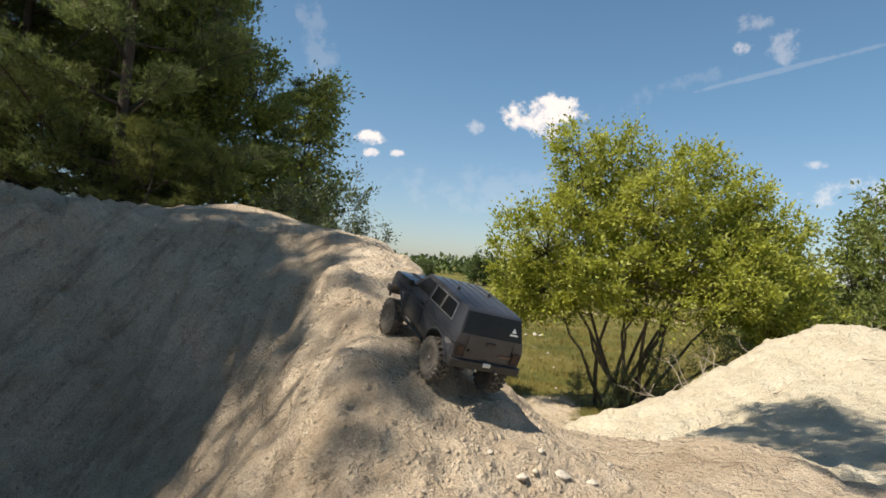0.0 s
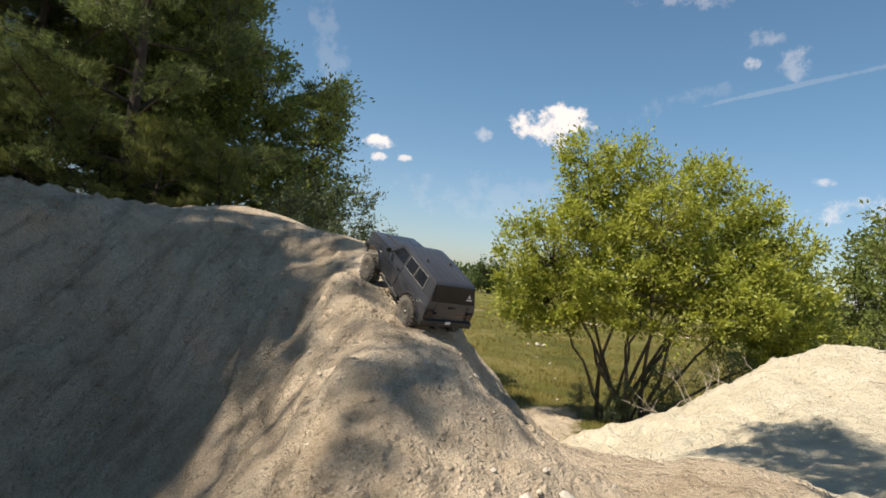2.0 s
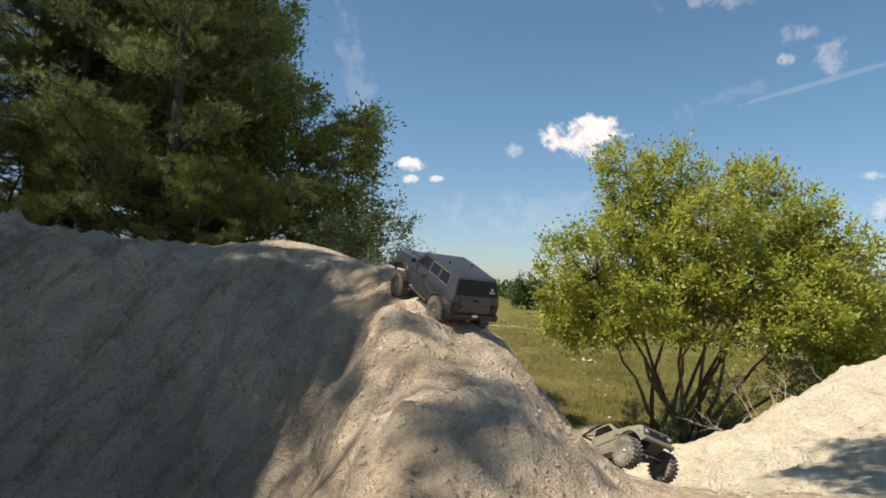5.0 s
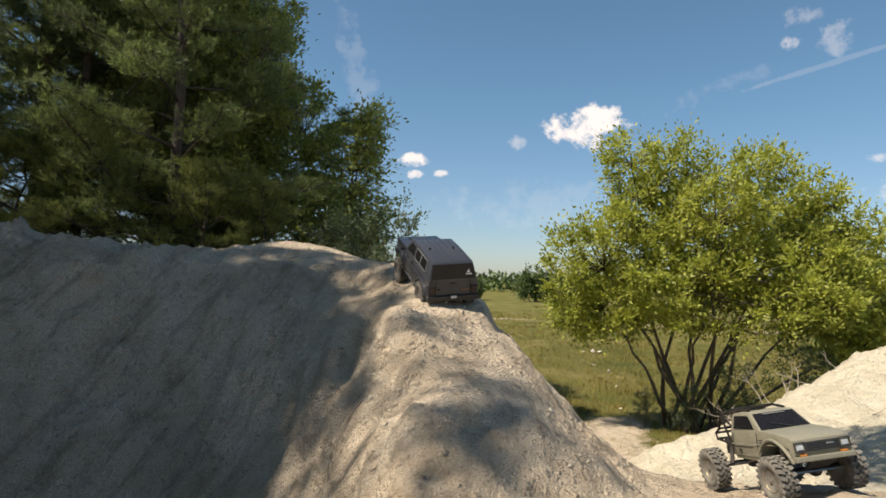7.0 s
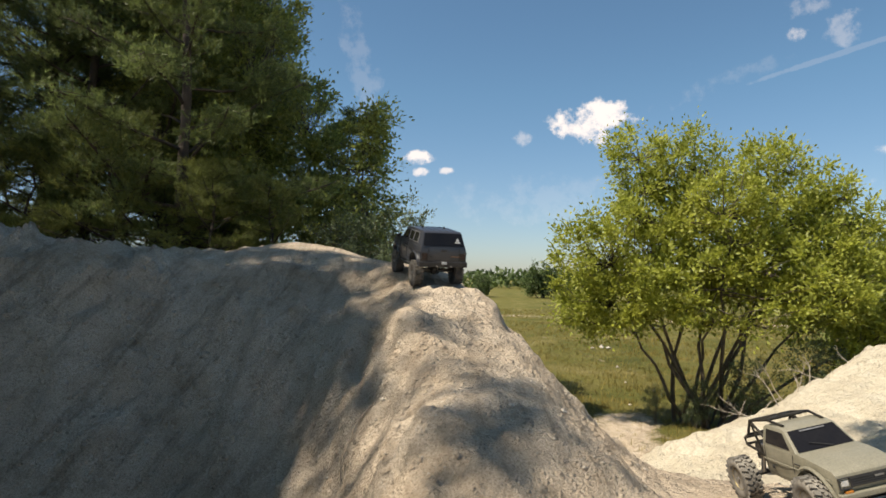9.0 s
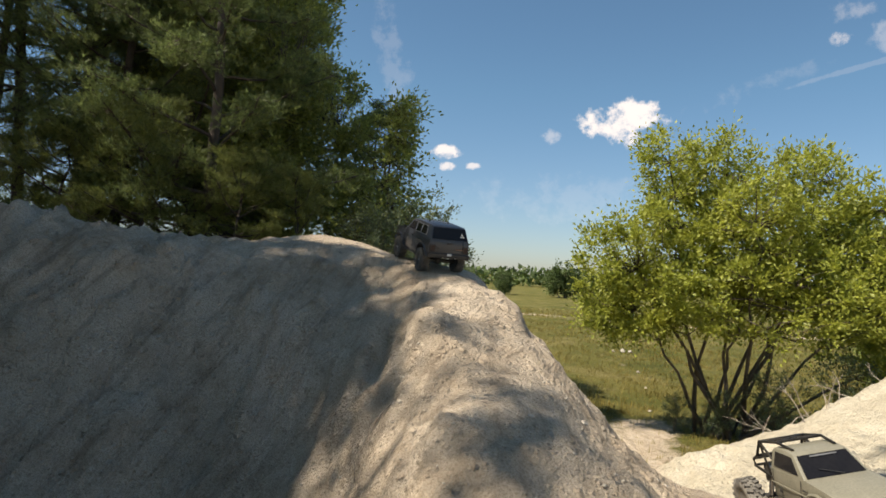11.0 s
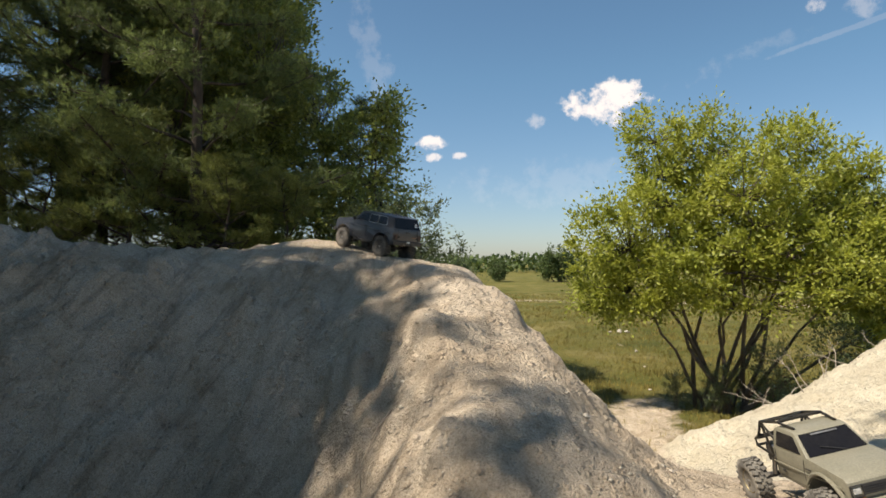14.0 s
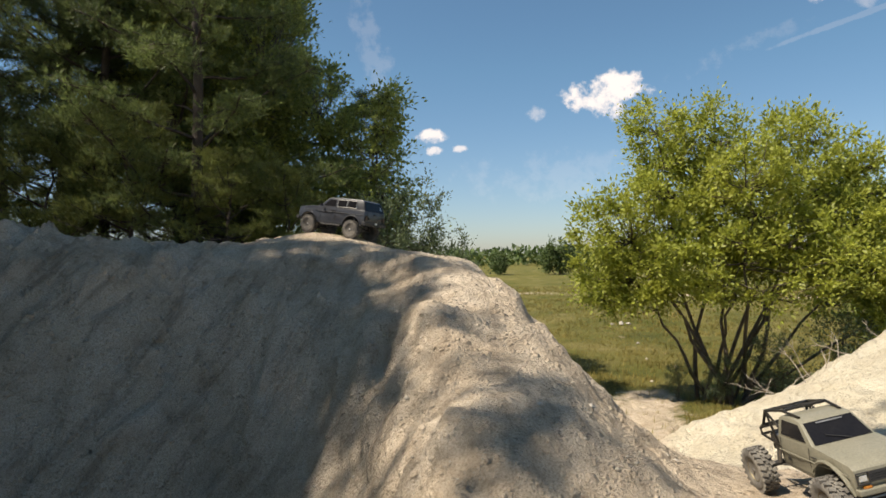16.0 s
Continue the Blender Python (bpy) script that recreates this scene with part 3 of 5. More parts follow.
def add_tuft(verts, faces, rng, p, d, length, needles=9):
    """A brush of pine needles round a shoot."""
    for _ in range(needles):
        w = (d + rand_dir(rng) * 0.8).normalized()
        s = w.cross(rand_dir(rng)).normalized() * length * 0.04
        i = len(verts)
        q = p + d * rng.uniform(-0.35, 0.35) * length
        verts.extend((q - s, q + s, q + w * length * rng.uniform(0.7, 1.1)))
        faces.append((i, i + 1, i + 2))


def pine(rng, height, low, spread, tufts, needle=0.13, lean=0.03, dry=0.0, bare=0.0):
    """A Scots pine: a long trunk, tiers of limbs and brushes of needles."""
    v, f, nv, nf = [], [], [], []
    top = Vector((rng.gauss(0, lean) * height, rng.gauss(0, lean) * height, height))
    trunk = [Vector((0, 0, -0.3)).lerp(top, k / 9) + Vector((rng.gauss(0, 0.03), rng.gauss(0, 0.03), 0)) for k in range(10)]
    tube(v, f, trunk, [0.0165 * height ** 0.75 * (1 - 0.9 * k / 9) + 0.008 for k in range(10)], 8)
    limbs = []
    n_limbs = int(height * 5 * (1 - low) + 8)
    for k in range(n_limbs):
        h = low + (1 - low) * (k + rng.random()) / n_limbs
        p = Vector((0, 0, -0.3)).lerp(top, h)
        a = k * 2.39996 + rng.gauss(0, 0.3)
        reach = spread * (1 - ((h - low) / (1 - low)) ** 1.6) * rng.uniform(0.65, 1.1) + 0.25
        if h < low + 0.12:
            reach *= rng.uniform(0.5, 1.0)
        pts = bent(rng, p, Vector((math.cos(a), math.sin(a), rng.uniform(-0.05, 0.45))), reach, 0.12, 0.05, 6)
        tube(v, f, pts, [0.018 * (1 - 0.8 * q / 6) * (0.5 + reach * 0.4) + 0.003 for q in range(7)], 5)
        limbs.append((pts, h))
    for k in range(int(n_limbs * bare)):
        h = rng.uniform(0.06, low + 0.1)
        p = Vector((0, 0, -0.3)).lerp(top, h)
        a = rng.uniform(0, 6.28)
        pts = bent(rng, p, Vector((math.cos(a), math.sin(a), rng.uniform(-0.3, 0.15))), rng.uniform(0.5, 1.6), 0.2, -0.02, 6)
        tube(v, f, pts, [0.009 * (1 - q / 7) + 0.002 for q in range(7)], 4)
    # side shoots spread from each limb, and each carries a flat spray of brushes
    per = max(1, tufts // len(limbs) // 13)
    for pts, h in limbs:
        for _ in range(per):
            s = rng.uniform(0.2, 1.0) ** 0.55 * 5.99
            q = pts[int(s)].lerp(pts[int(s) + 1], s - int(s))
            out = (pts[int(s) + 1] - pts[int(s)]).normalized()
            off = rand_dir(rng) * rng.random() ** 0.6 * (0.36 if s > 2 else 0.16)
            off.z *= 0.5
            tube(v, f, [q, q + off * 0.6 + Vector((0, 0, 0.01)), q + off], [0.005, 0.004, 0.002], 3)
            for _ in range(13):
                o2 = Vector((rng.gauss(0, 0.085), rng.gauss(0, 0.085), rng.gauss(0, 0.035)))
                add_tuft(nv, nf, rng, q + off + o2, (out * 0.7 + o2 * 6 + Vector((0, 0, 0.6))).normalized(), needle * rng.uniform(0.7, 1.2), 8)
    return (v, f), (nv, nf)


def broadleaf(rng, stems, lobes, clumps, leaves, leaf, clump=0.2, thick=0.05, slim=0.5):
    """A tree of several stems that lead to the lobes of its crown, with twigs to clumps of separate leaves."""
    v, f, lv, lf, joints = [], [], [], [], []
    centres = [Vector(l[:3]) for l in lobes]
    for k in range(stems):
        c = centres[k % len(centres)]
        a = 2 * math.pi * (k + rng.random() * 0.6) / stems
        root = Vector((math.cos(a), math.sin(a), 0)) * thick * 2.2 * min(stems - 1, 5) * rng.uniform(0.3, 1.1) - Vector((0, 0, 0.2))
        l = lobes[k % len(lobes)]
        goal = c + Vector((rng.gauss(0, 0.25) * l[3], rng.gauss(0, 0.25) * l[4], rng.gauss(0, 0.1) * l[5]))
        pts = []
        for q in range(9):
            s = q / 8
            p = root.lerp(goal, s)
            p.z = root.z + (goal.z - root.z) * (0.35 * s + 0.65 * s ** 0.8)
            p += Vector((rng.gauss(0, 1), rng.gauss(0, 1), 0)) * 0.07 * (1 if 0 < q < 8 else 0) * min(1, goal.z / 4)
            pts.append(p)
        tube(v, f, pts, [thick * rng.uniform(0.9, 1.1) * (1 - 0.8 * q / 8) for q in range(9)], 7)
        joints.extend(pts[3:])
    volume = [l[3] * l[4] * l[5] for l in lobes]
    for _ in range(clumps):
        l = rng.choices(lobes, volume)[0]
        d = rand_dir(rng) * rng.random() ** 0.36
        q = Vector((l[0] + d.x * l[3], l[1] + d.y * l[4], l[2] + d.z * l[5]))
        near = min(joints, key=lambda p: (p - q).length + max(0, p.z - q.z) * 0.8)
        mid = near.lerp(q, 0.5) + Vector((rng.gauss(0, 0.07), rng.gauss(0, 0.07), -0.12 * (q - near).length))
        path = [near, near.lerp(mid, 0.5), mid, mid.lerp(q, 0.5) + Vector((0, 0, 0.02)), q]
        tube(v, f, path, [thick * 0.3, thick * 0.25, thick * 0.19, thick * 0.13, thick * 0.07], 4)
        out = Vector((d.x, d.y, d.z * 0.6 + 0.25)).normalized()
        size = clump * rng.uniform(0.65, 1.35)
        for _ in range(max(1, int(leaves / clumps * rng.uniform(0.6, 1.4)))):
            off = rand_dir(rng) * min(abs(rng.gauss(0, 0.62)), 1.15) * size
            off += out * min(max(0, rng.gauss(0, 0.35)), 0.6) * size
            d2 = (off.normalized() + rand_dir(rng) * 0.7 + Vector((0, 0, 0.1))).normalized()
            n = (rand_dir(rng) + Vector((0, 0, 0.6)) + out * 0.5).normalized()
            big = leaf * rng.uniform(0.6, 1.3)
            add_leaf(lv, lf, q + off, d2, n, big, big * slim)
    return (v, f), (lv, lf)


def tree_thing(name, wood, crown, bark, leaf_mat, label, category, group=""):
    e = new(name)
    add_mesh("trunk", wood[0], wood[1], bark, e, smooth_shade=True)
    add_mesh("crown", crown[0], crown[1], leaf_mat, e)
    return tagged(e, label, category, group)


def height_at(x, y):
    return float(ground_z(x, y)[0])


def place(ob, x, y, turn=0.0, dz=0.0, size=1.0):
    ob.matrix_basis = pose(x, y, height_at(x, y) + dz, 0, 0, turn) @ Matrix.Scale(size, 4)
    return ob


# lobes of two added unseen oaks, set to block the sun: place and reach
BANK_SHADE_LOBES = [(-3.59, 0.08, 7.6, 0.075), (-3.53, -0.08, 7.6, 0.075), (-3.47, -0.24, 7.6, 0.065), (-3.4, -0.34, 7.6, 0.055), (-4.2, 0.44, 7.6, 0.12), (-3.99, 0.33, 7.6, 0.1), (-4.08, 0.74, 7.6, 0.1), (-3.78, 0.49, 7.6, 0.07), (-3.95, 0.15, 7.6, 0.08), (-4.15, 0.14, 7.6, 0.09), (-4.28, 0.95, 7.6, 0.1), (-3.93, 1.08, 7.6, 0.08), (-3.74, 0.88, 7.6, 0.08), (-3.5, 0.9, 7.6, 0.07), (-4.44, 1.31, 7.6, 0.1), (-4.18, 1.24, 7.6, 0.09), (-4.75, 1.19, 7.6, 0.11), (-4.66, 1.55, 7.6, 0.08), (-3.88, 1.34, 7.6, 0.07), (-3.6, -0.54, 7.6, 0.06), (-3.5, -0.57, 7.6, 0.055), (-3.41, -0.53, 7.6, 0.055), (-3.91, -0.13, 7.6, 0.06), (-3.65, -0.83, 7.6, 0.06)]
HEAP_SHADE_LOBES = [(-1.05, 2.02, 6.4, 0.26), (-0.6, 2.3, 6.4, 0.25), (-0.59, 1.85, 6.4, 0.28), (-0.8, 1.19, 6.4, 0.3), (-1.05, 1.55, 6.4, 0.2), (-1.26, 0.98, 6.4, 0.2), (-1.47, 0.55, 6.4, 0.18), (-1.6, -0.08, 6.4, 0.16)]


def build_wood():
    rng = random.Random(11)
    kinds = []
    # the last kind is sparse, only for unseen pines that dapple the bank
    for h, low, spread, tufts, bare in ((8.6, 0.12, 2.1, 17000, 0.5), (7.6, 0.05, 2.0, 18000, 0.4), (9.4, 0.24, 2.1, 13000, 0.9), (8.4, 0.35, 2.2, 1700, 0.3)):
        wood, crown = pine(rng, h, low, spread, tufts, 0.085, bare=bare)
        kinds.append(tree_thing("pine_tree", wood, crown, MAT_BARK_PINE, MAT_NEEDLE, "tall green pine with bare lower twigs on the bank", "tree", "wood on the bank"))
    # the fourth and fifth are added past the view's left edge, to shade others
    spots = [(-5.15, 8.4, 1, 10, 1.12), (-4.25, 7.4, 1, 80, 1.0), (-8.6, 7.3, 0, 190, 1.05), (-10.2, 6.3, 0, 70, 1.35), (-9.0, 5.2, 2, 130, 1.4), (-7.05, 8.6, 2, 200, 1.0), (-8.3, 8.7, 2, 260, 1.05), (-6.1, 10.2, 0, 20, 1.1),
             (-7.6, 9.0, 1, 120, 1.0), (-2.7, 9.6, 1, 130, 0.46), (-6.4, 11.0, 1, 45, 1.1),
             # this row is out of view, added to keep sun and sky off the bank
             (-5.0, 0.55, 1, 30, 0.82), (-5.15, 0.2, 1, 150, 0.86), (-5.1, -0.2, 1, 40, 0.82), (-5.1, -0.5, 1, 250, 0.78), (-5.2, -0.4, 3, 60, 0.92), (-5.3, 0.9, 1, 310, 0.8), (-6.6, -0.8, 0, 20, 0.95), (-6.9, -2.8, 1, 80, 1.1), (-7.0, 1.0, 1, 140, 0.9), (-5.8, -4.4, 0, 220, 1.1), (-4.0, -6.0, 1, 300, 1.1), (-5.2, 1.5, 1, 95, 0.6), (-4.6, 0.9, 1, 210, 0.52), (-5.2, -0.9, 3, 170, 0.9), (-5.0, -1.9, 3, 80, 0.9), (-6.6, 3.4, 0, 200, 0.5),
             (-9.9, 9.5, 2, 45, 1.05), (-11.2, 8.0, 0, 10, 1.0), (-7.6, 12.5, 0, 0, 1.1), (-6.0, 7.9, 0, 300, 0.9), (-9.2, 12.0, 2, 80, 1.0)]
    used = set()
    for x, y, k, turn, size in spots:
        ob = kinds[k] if k not in used else copy_thing(kinds[k], Matrix())
        used.add(k)
        place(ob, x, y, turn, 0.0, size)
    for x, y, size, lobes in ((-5.0, 9.4, 1.2, [(0, 0, 4.2, 1.25, 1.2, 1.7), (-0.3, 0.2, 2.3, 1.1, 1.0, 1.2), (0.35, -0.1, 5.6, 0.9, 0.9, 1.0), (-0.8, 0, 5.2, 1.0, 1.0, 1.2)]),
                              (-2.1, 8.6, 1.0, [(0.05, 0, 2.1, 0.5, 0.5, 1.0), (0.1, 0, 2.95, 0.32, 0.4, 0.55), (-0.4, 0, 1.2, 0.75, 0.7, 0.9), (-0.85, 0.2, 2.7, 0.55, 0.6, 1.1)]),
                              (-4.5, 8.9, 1.0, [(0, 0, 3.4, 1.3, 1.2, 1.6), (0.3, 0, 1.6, 1.2, 1.1, 1.2), (-0.9, 0, 4.6, 1.1, 1.0, 1.3)]),
                              (-5.2, 9.8, 1.1, [(0, 0, 3.4, 1.5, 1.2, 1.8), (0.3, 0, 1.6, 1.2, 1.1, 1.2)])):
        vol = sum(l[3] * l[4] * l[5] for l in lobes)
        wood, crown = broadleaf(rng, 4, lobes, int(260 + vol * 80), int(14000 + vol * 8500), 0.068, 0.2, 0.035)
        ob = tree_thing("oak_tree", wood, crown, MAT_BARK, MAT_LEAF_DARK, "dark green broad-leaved tree at the edge of the wood", "tree", "wood on the bank")
        place(ob, x, y, 0, 0, size)
    # oaks added out of view, whose high boughs shade the bank and the heap
    for (bx, by), reach, stems, clumps, leaves, clump in (((-3.7, -0.6), BANK_SHADE_LOBES, 9, 190, 6600, 0.105), ((1.6, -1.3), HEAP_SHADE_LOBES, 6, 130, 8500, 0.17)):
        z0 = height_at(bx, by)
        lobes = [(x - bx, y - by, z - z0, r, r, r) for x, y, z, r in reach]
        wood, crown = broadleaf(rng, stems, lobes, clumps, leaves, 0.06, clump, 0.035)
        ob = tree_thing("oak_tree", wood, crown, MAT_BARK, MAT_LEAF_DARK, "leaning oak added out of view, its thin boughs dappling the sand with shade", "tree", "wood on the bank")
        place(ob, bx, by)
    wood, crown = broadleaf(rng, 6, [(0, 0, 0.9, 0.5, 0.5, 0.6), (0.25, 0, 0.5, 0.4, 0.4, 0.4), (-0.3, 0.1, 1.2, 0.35, 0.35, 0.5)], 90, 4500, 0.04, 0.13, 0.012)
    ob = tree_thing("poplar_bush", wood, crown, MAT_BARK, MAT_LEAF_GREY, "airy grey-green bush of small leaves", "bush", "low bushes")
    place(ob, -1.15, 7.9, 0, 0, 1.0)
    for x, y, turn, size in ((-0.75, 8.3, 120, 0.7), (-1.6, 7.6, 220, 1.1), (-2.1, 7.4, 300, 0.8), (3.5, 9.0, 40, 0.75), (2.75, 9.0, 170, 0.5), (4.3, 9.0, 250, 0.95), (2.2, 9.2, 80, 0.4)):
        place(copy_thing(ob, Matrix()), x, y, turn, 0, size)
    wood, crown = pine(rng, 2.3, 0.05, 1.2, 2200, 0.13)
    ob = tree_thing("young_pine", wood, crown, MAT_BARK_PINE, MAT_NEEDLE_DRY, "low yellow-green young pine under the wood", "tree", "undergrowth of the wood")
    place(ob, -6.3, 7.2, 0, 0, 0.7)
    for x, y, turn, size in ((-3.6, 7.0, 50, 0.6), (-2.9, 7.2, 100, 0.55), (-5.6, 7.4, 160, 0.75), (-7.4, 7.6, 270, 0.6), (-4.9, 7.0, 200, 0.8)):
        place(copy_thing(ob, Matrix()), x, y, turn, 0, size)


def build_right_trees():
    rng = random.Random(5)
    lobes = [(-0.1, 0, 2.9, 1.15, 1.2, 1.25), (-1.15, -0.2, 2.3, 0.95, 1.0, 1.0), (1.1, 0.1, 2.75, 1.05, 1.1, 1.2), (2.0, 0.3, 2.2, 0.95, 1.0, 1.15), (0.4, -0.5, 1.95, 1.5, 0.9, 0.65), (-1.4, 0, 1.75, 0.7, 0.8, 0.55),
             (-0.75, 0, 3.7, 0.55, 0.6, 0.55), (0.1, 0, 3.6, 0.4, 0.5, 0.4), (1.15, 0.1, 3.6, 0.3, 0.4, 0.5), (1.9, 0.2, 3.2, 0.35, 0.4, 0.5), (2.5, 0.3, 1.5, 0.8, 0.8, 0.8)]
    wood, crown = broadleaf(rng, 15, lobes, 900, 100000, 0.062, 0.2, 0.033, 0.5)
    ob = tree_thing("willow_tree", wood, crown, MAT_BARK, MAT_LEAF, "many-stemmed yellow-green willow in full sun on the meadow", "tree")
    place(ob, 2.85, 9.3, 0, 0, 1.05)
    wood, crown = broadleaf(rng, 5, [(0, 0, 3.0, 1.2, 1.2, 1.6), (0.7, 0, 4.0, 0.8, 0.8, 1.0), (-0.8, 0, 2.2, 0.9, 0.9, 1.3), (0.2, 0, 1.3, 1.3, 1.2, 0.9)], 200, 9000, 0.12, 0.26, 0.05)
    ob = tree_thing("birch_tree", wood, crown, MAT_BARK, MAT_BIRCH, "light green tree beyond the sand heap", "tree", "trees beyond the heap")
    place(ob, 10.0, 13.6, 0, 0, 0.95)
    for x, y, turn, size in ((11.9, 15.0, 90, 1.15), (9.0, 16.5, 200, 0.9), (14.5, 17.0, 310, 1.2), (7.2, 12.6, 150, 0.6), (8.6, 11.4, 40, 0.5)):
        place(copy_thing(ob, Matrix()), x, y, turn, 0, size)


def build_far_trees():
    rng = random.Random(8)
    wood, crown = broadleaf(rng, 4, [(0, 0, 2.4, 1.9, 1.9, 1.7), (0.9, 0, 1.6, 1.5, 1.5, 1.3), (-1.0, 0, 1.4, 1.3, 1.3, 1.2)], 160, 6500, 0.26, 0.45, 0.07)
    ob = tree_thing("meadow_bush", wood, crown, MAT_BARK, MAT_LEAF_FAR, "round green bush standing far off on the meadow", "bush", "bushes on the far meadow")
    place(ob, 4.1, 66, 0, 0, 0.95)
    for x, y, turn, size in ((-2.4, 66, 90, 0.62), (9.0, 76, 200, 0.62), (-7.5, 74, 300, 0.6), (15, 80, 30, 0.8)):
        place(copy_thing(ob, Matrix()), x, y, turn, 0, size)
    v, f = [], []
    for _ in range(9000):
        x = rng.uniform(-90, 150)
        y = 118 + rng.uniform(0, 26)
        h = 3.6 + 1.4 * noise.noise(Vector((x * 0.06, 3.1, 0))) + 1.2 * noise.noise(Vector((x * 0.35, 1.7, 0)))
        p = Vector((x, y, rng.random() ** 0.7 * h))
        add_leaf(v, f, p, rand_dir(rng), rand_dir(rng), rng.uniform(0.7, 1.5), 0.9)
    ob = add_mesh("far_wood", v, f, MAT_LEAF_FAR)
    tagged(ob, "low belt of distant trees along the horizon", "trees", kind="stuff")


def build_grass():
    rng = random.Random(21)
    v, f = [], []
    spots = []
    for _ in range(26000):
        y = 6.2 + 34 * rng.random() ** 1.7
        x = rng.uniform(-0.12 * y - 0.5, 0.75 * y)
        spots.append((x, y))
    zs = ground_z(np.array([p[0] for p in spots]), np.array([p[1] for p in spots]))
    low = land(np.array([p[0] for p in spots]), np.array([p[1] for p in spots]))
    for (x, y), z, l in zip(spots, zs, low):
        if l > 0.3 or (abs(x - (1.55 + (y - 8.5) * 0.25)) < 0.55 and y < 10.5 and rng.random() < 0.85):
            continue
        if noise.noise(Vector((x * 0.9, y * 0.9, 2.0))) < -0.15 and rng.random() < 0.7:
            continue
        h = rng.uniform(0.035, 0.1) * (1.0 + 0.6 * noise.noise(Vector((x * 0.35, y * 0.35, 7.0)))) * (1 + y * 0.012)
        for _ in range(4):
            a = rng.uniform(0, 6.283)
            d = Vector((math.cos(a), math.sin(a), 0))
            p = Vector((x + rng.gauss(0, 0.035), y + rng.gauss(0, 0.035), z - 0.01))
            w = Vector((-d.y, d.x, 0)) * h * (0.05 + 0.0022 * y)
            i = len(v)
            v.extend((p - w, p + w, p + d * h * rng.uniform(0.15, 0.6) + Vector((0, 0, h))))
            f.append((i, i + 1, i + 2))
    ob = add_mesh("meadow_grass", v, f, MAT_GRASS)
    tagged(ob, "dry olive and straw-coloured meadow grass", "grass", kind="stuff")


build_grass()
build_wood()
build_right_trees()
build_far_trees()


# ---------------------------------------------------------------- the two model cars
MAT_SUV = material("matt_grey_paint", (0.032, 0.034, 0.042), 0.3, dark=(0.052, 0.052, 0.056), scale=14, mix=0.5, coat=0.15, spec=0.5, bump=0.05, bump_scale=150)
MAT_OLIVE = material("olive_grey_paint", (0.19, 0.18, 0.135), 0.45, dark=(0.235, 0.22, 0.17), scale=16, mix=0.6, spec=0.4)
MAT_BLACK = material("black_plastic", (0.018, 0.018, 0.019), 0.5, dark=(0.05, 0.045, 0.04), scale=30, mix=0.5)
MAT_CAGE = material("cage_steel", (0.022, 0.02, 0.018), 0.4, 0.4, dark=(0.06, 0.05, 0.035), scale=30, mix=0.5)
MAT_TYRE = material("dusty_rubber", (0.045, 0.042, 0.04), 0.9, dark=(0.2, 0.175, 0.145), scale=22, mix=0.75)
MAT_TYRE_PALE = material("sandy_rubber", (0.09, 0.083, 0.075), 0.95, dark=(0.25, 0.23, 0.195), scale=25, mix=0.9)
MAT_RIM = material("dark_rim", (0.03, 0.03, 0.03), 0.45, 0.6, dark=(0.1, 0.09, 0.08), scale=40, mix=0.6)
MAT_BRASS = material("brass_rim", (0.3, 0.23, 0.1), 0.45, 0.7, dark=(0.2, 0.17, 0.11), scale=40, mix=0.7)
MAT_GLASS = material("dark_glass", (0.009, 0.009, 0.011), 0.1, dark=(0.03, 0.028, 0.025), scale=10, mix=0.25, spec=0.22)
MAT_TRIM = material("worn_silver_trim", (0.42, 0.41, 0.39), 0.35, 0.7, dark=(0.2, 0.19, 0.18), scale=40, mix=0.6)
MAT_STEEL = material("steel", (0.38, 0.37, 0.36), 0.4, 0.9, dark=(0.18, 0.17, 0.16), scale=40, mix=0.7)
MAT_RED = material("tail_lens", (0.03, 0.008, 0.008), 0.3, dark=(0.016, 0.007, 0.006), scale=30, mix=0.6)
MAT_AMBER = material("amber_lens", (0.5, 0.19, 0.03), 0.25, dark=(0.3, 0.12, 0.03), scale=30, mix=0.6)
MAT_LAMP = material("lamp_glass", (0.62, 0.63, 0.62), 0.12, 0.3, dark=(0.3, 0.3, 0.3), scale=60, mix=0.7)
MAT_WHITE = material("white_vinyl", (0.7, 0.7, 0.68), 0.5, dark=(0.5, 0.49, 0.46), scale=30, mix=0.5)
MAT_ORANGE = material("orange_vinyl", (0.2, 0.1, 0.06), 0.5, dark=(0.14, 0.08, 0.05), scale=30, mix=0.5)


def part(name, bm, mat, parent, label=""):
    """Links a bmesh as one mesh object under a thing or a part."""
    bmesh.ops.recalc_face_normals(bm, faces=bm.faces[:])
    me = bpy.data.meshes.new(name)
    bm.to_mesh(me)
    bm.free()
    me.materials.append(mat)
    ob = new(name, me)
    ob.parent = parent
    if label:
        tagged(ob, label)
    return ob


def smooth_by_angle(ob, angle=40):
    me = ob.data
    me.polygons.foreach_set("use_smooth", [True] * len(me.polygons))
    bm = bmesh.new()
    bm.from_mesh(me)
    for e in bm.edges:
        if len(e.link_faces) == 2 and e.calc_face_angle(0) > radians(angle):
            e.smooth = False
    bm.to_mesh(me)
    bm.free()
    return ob


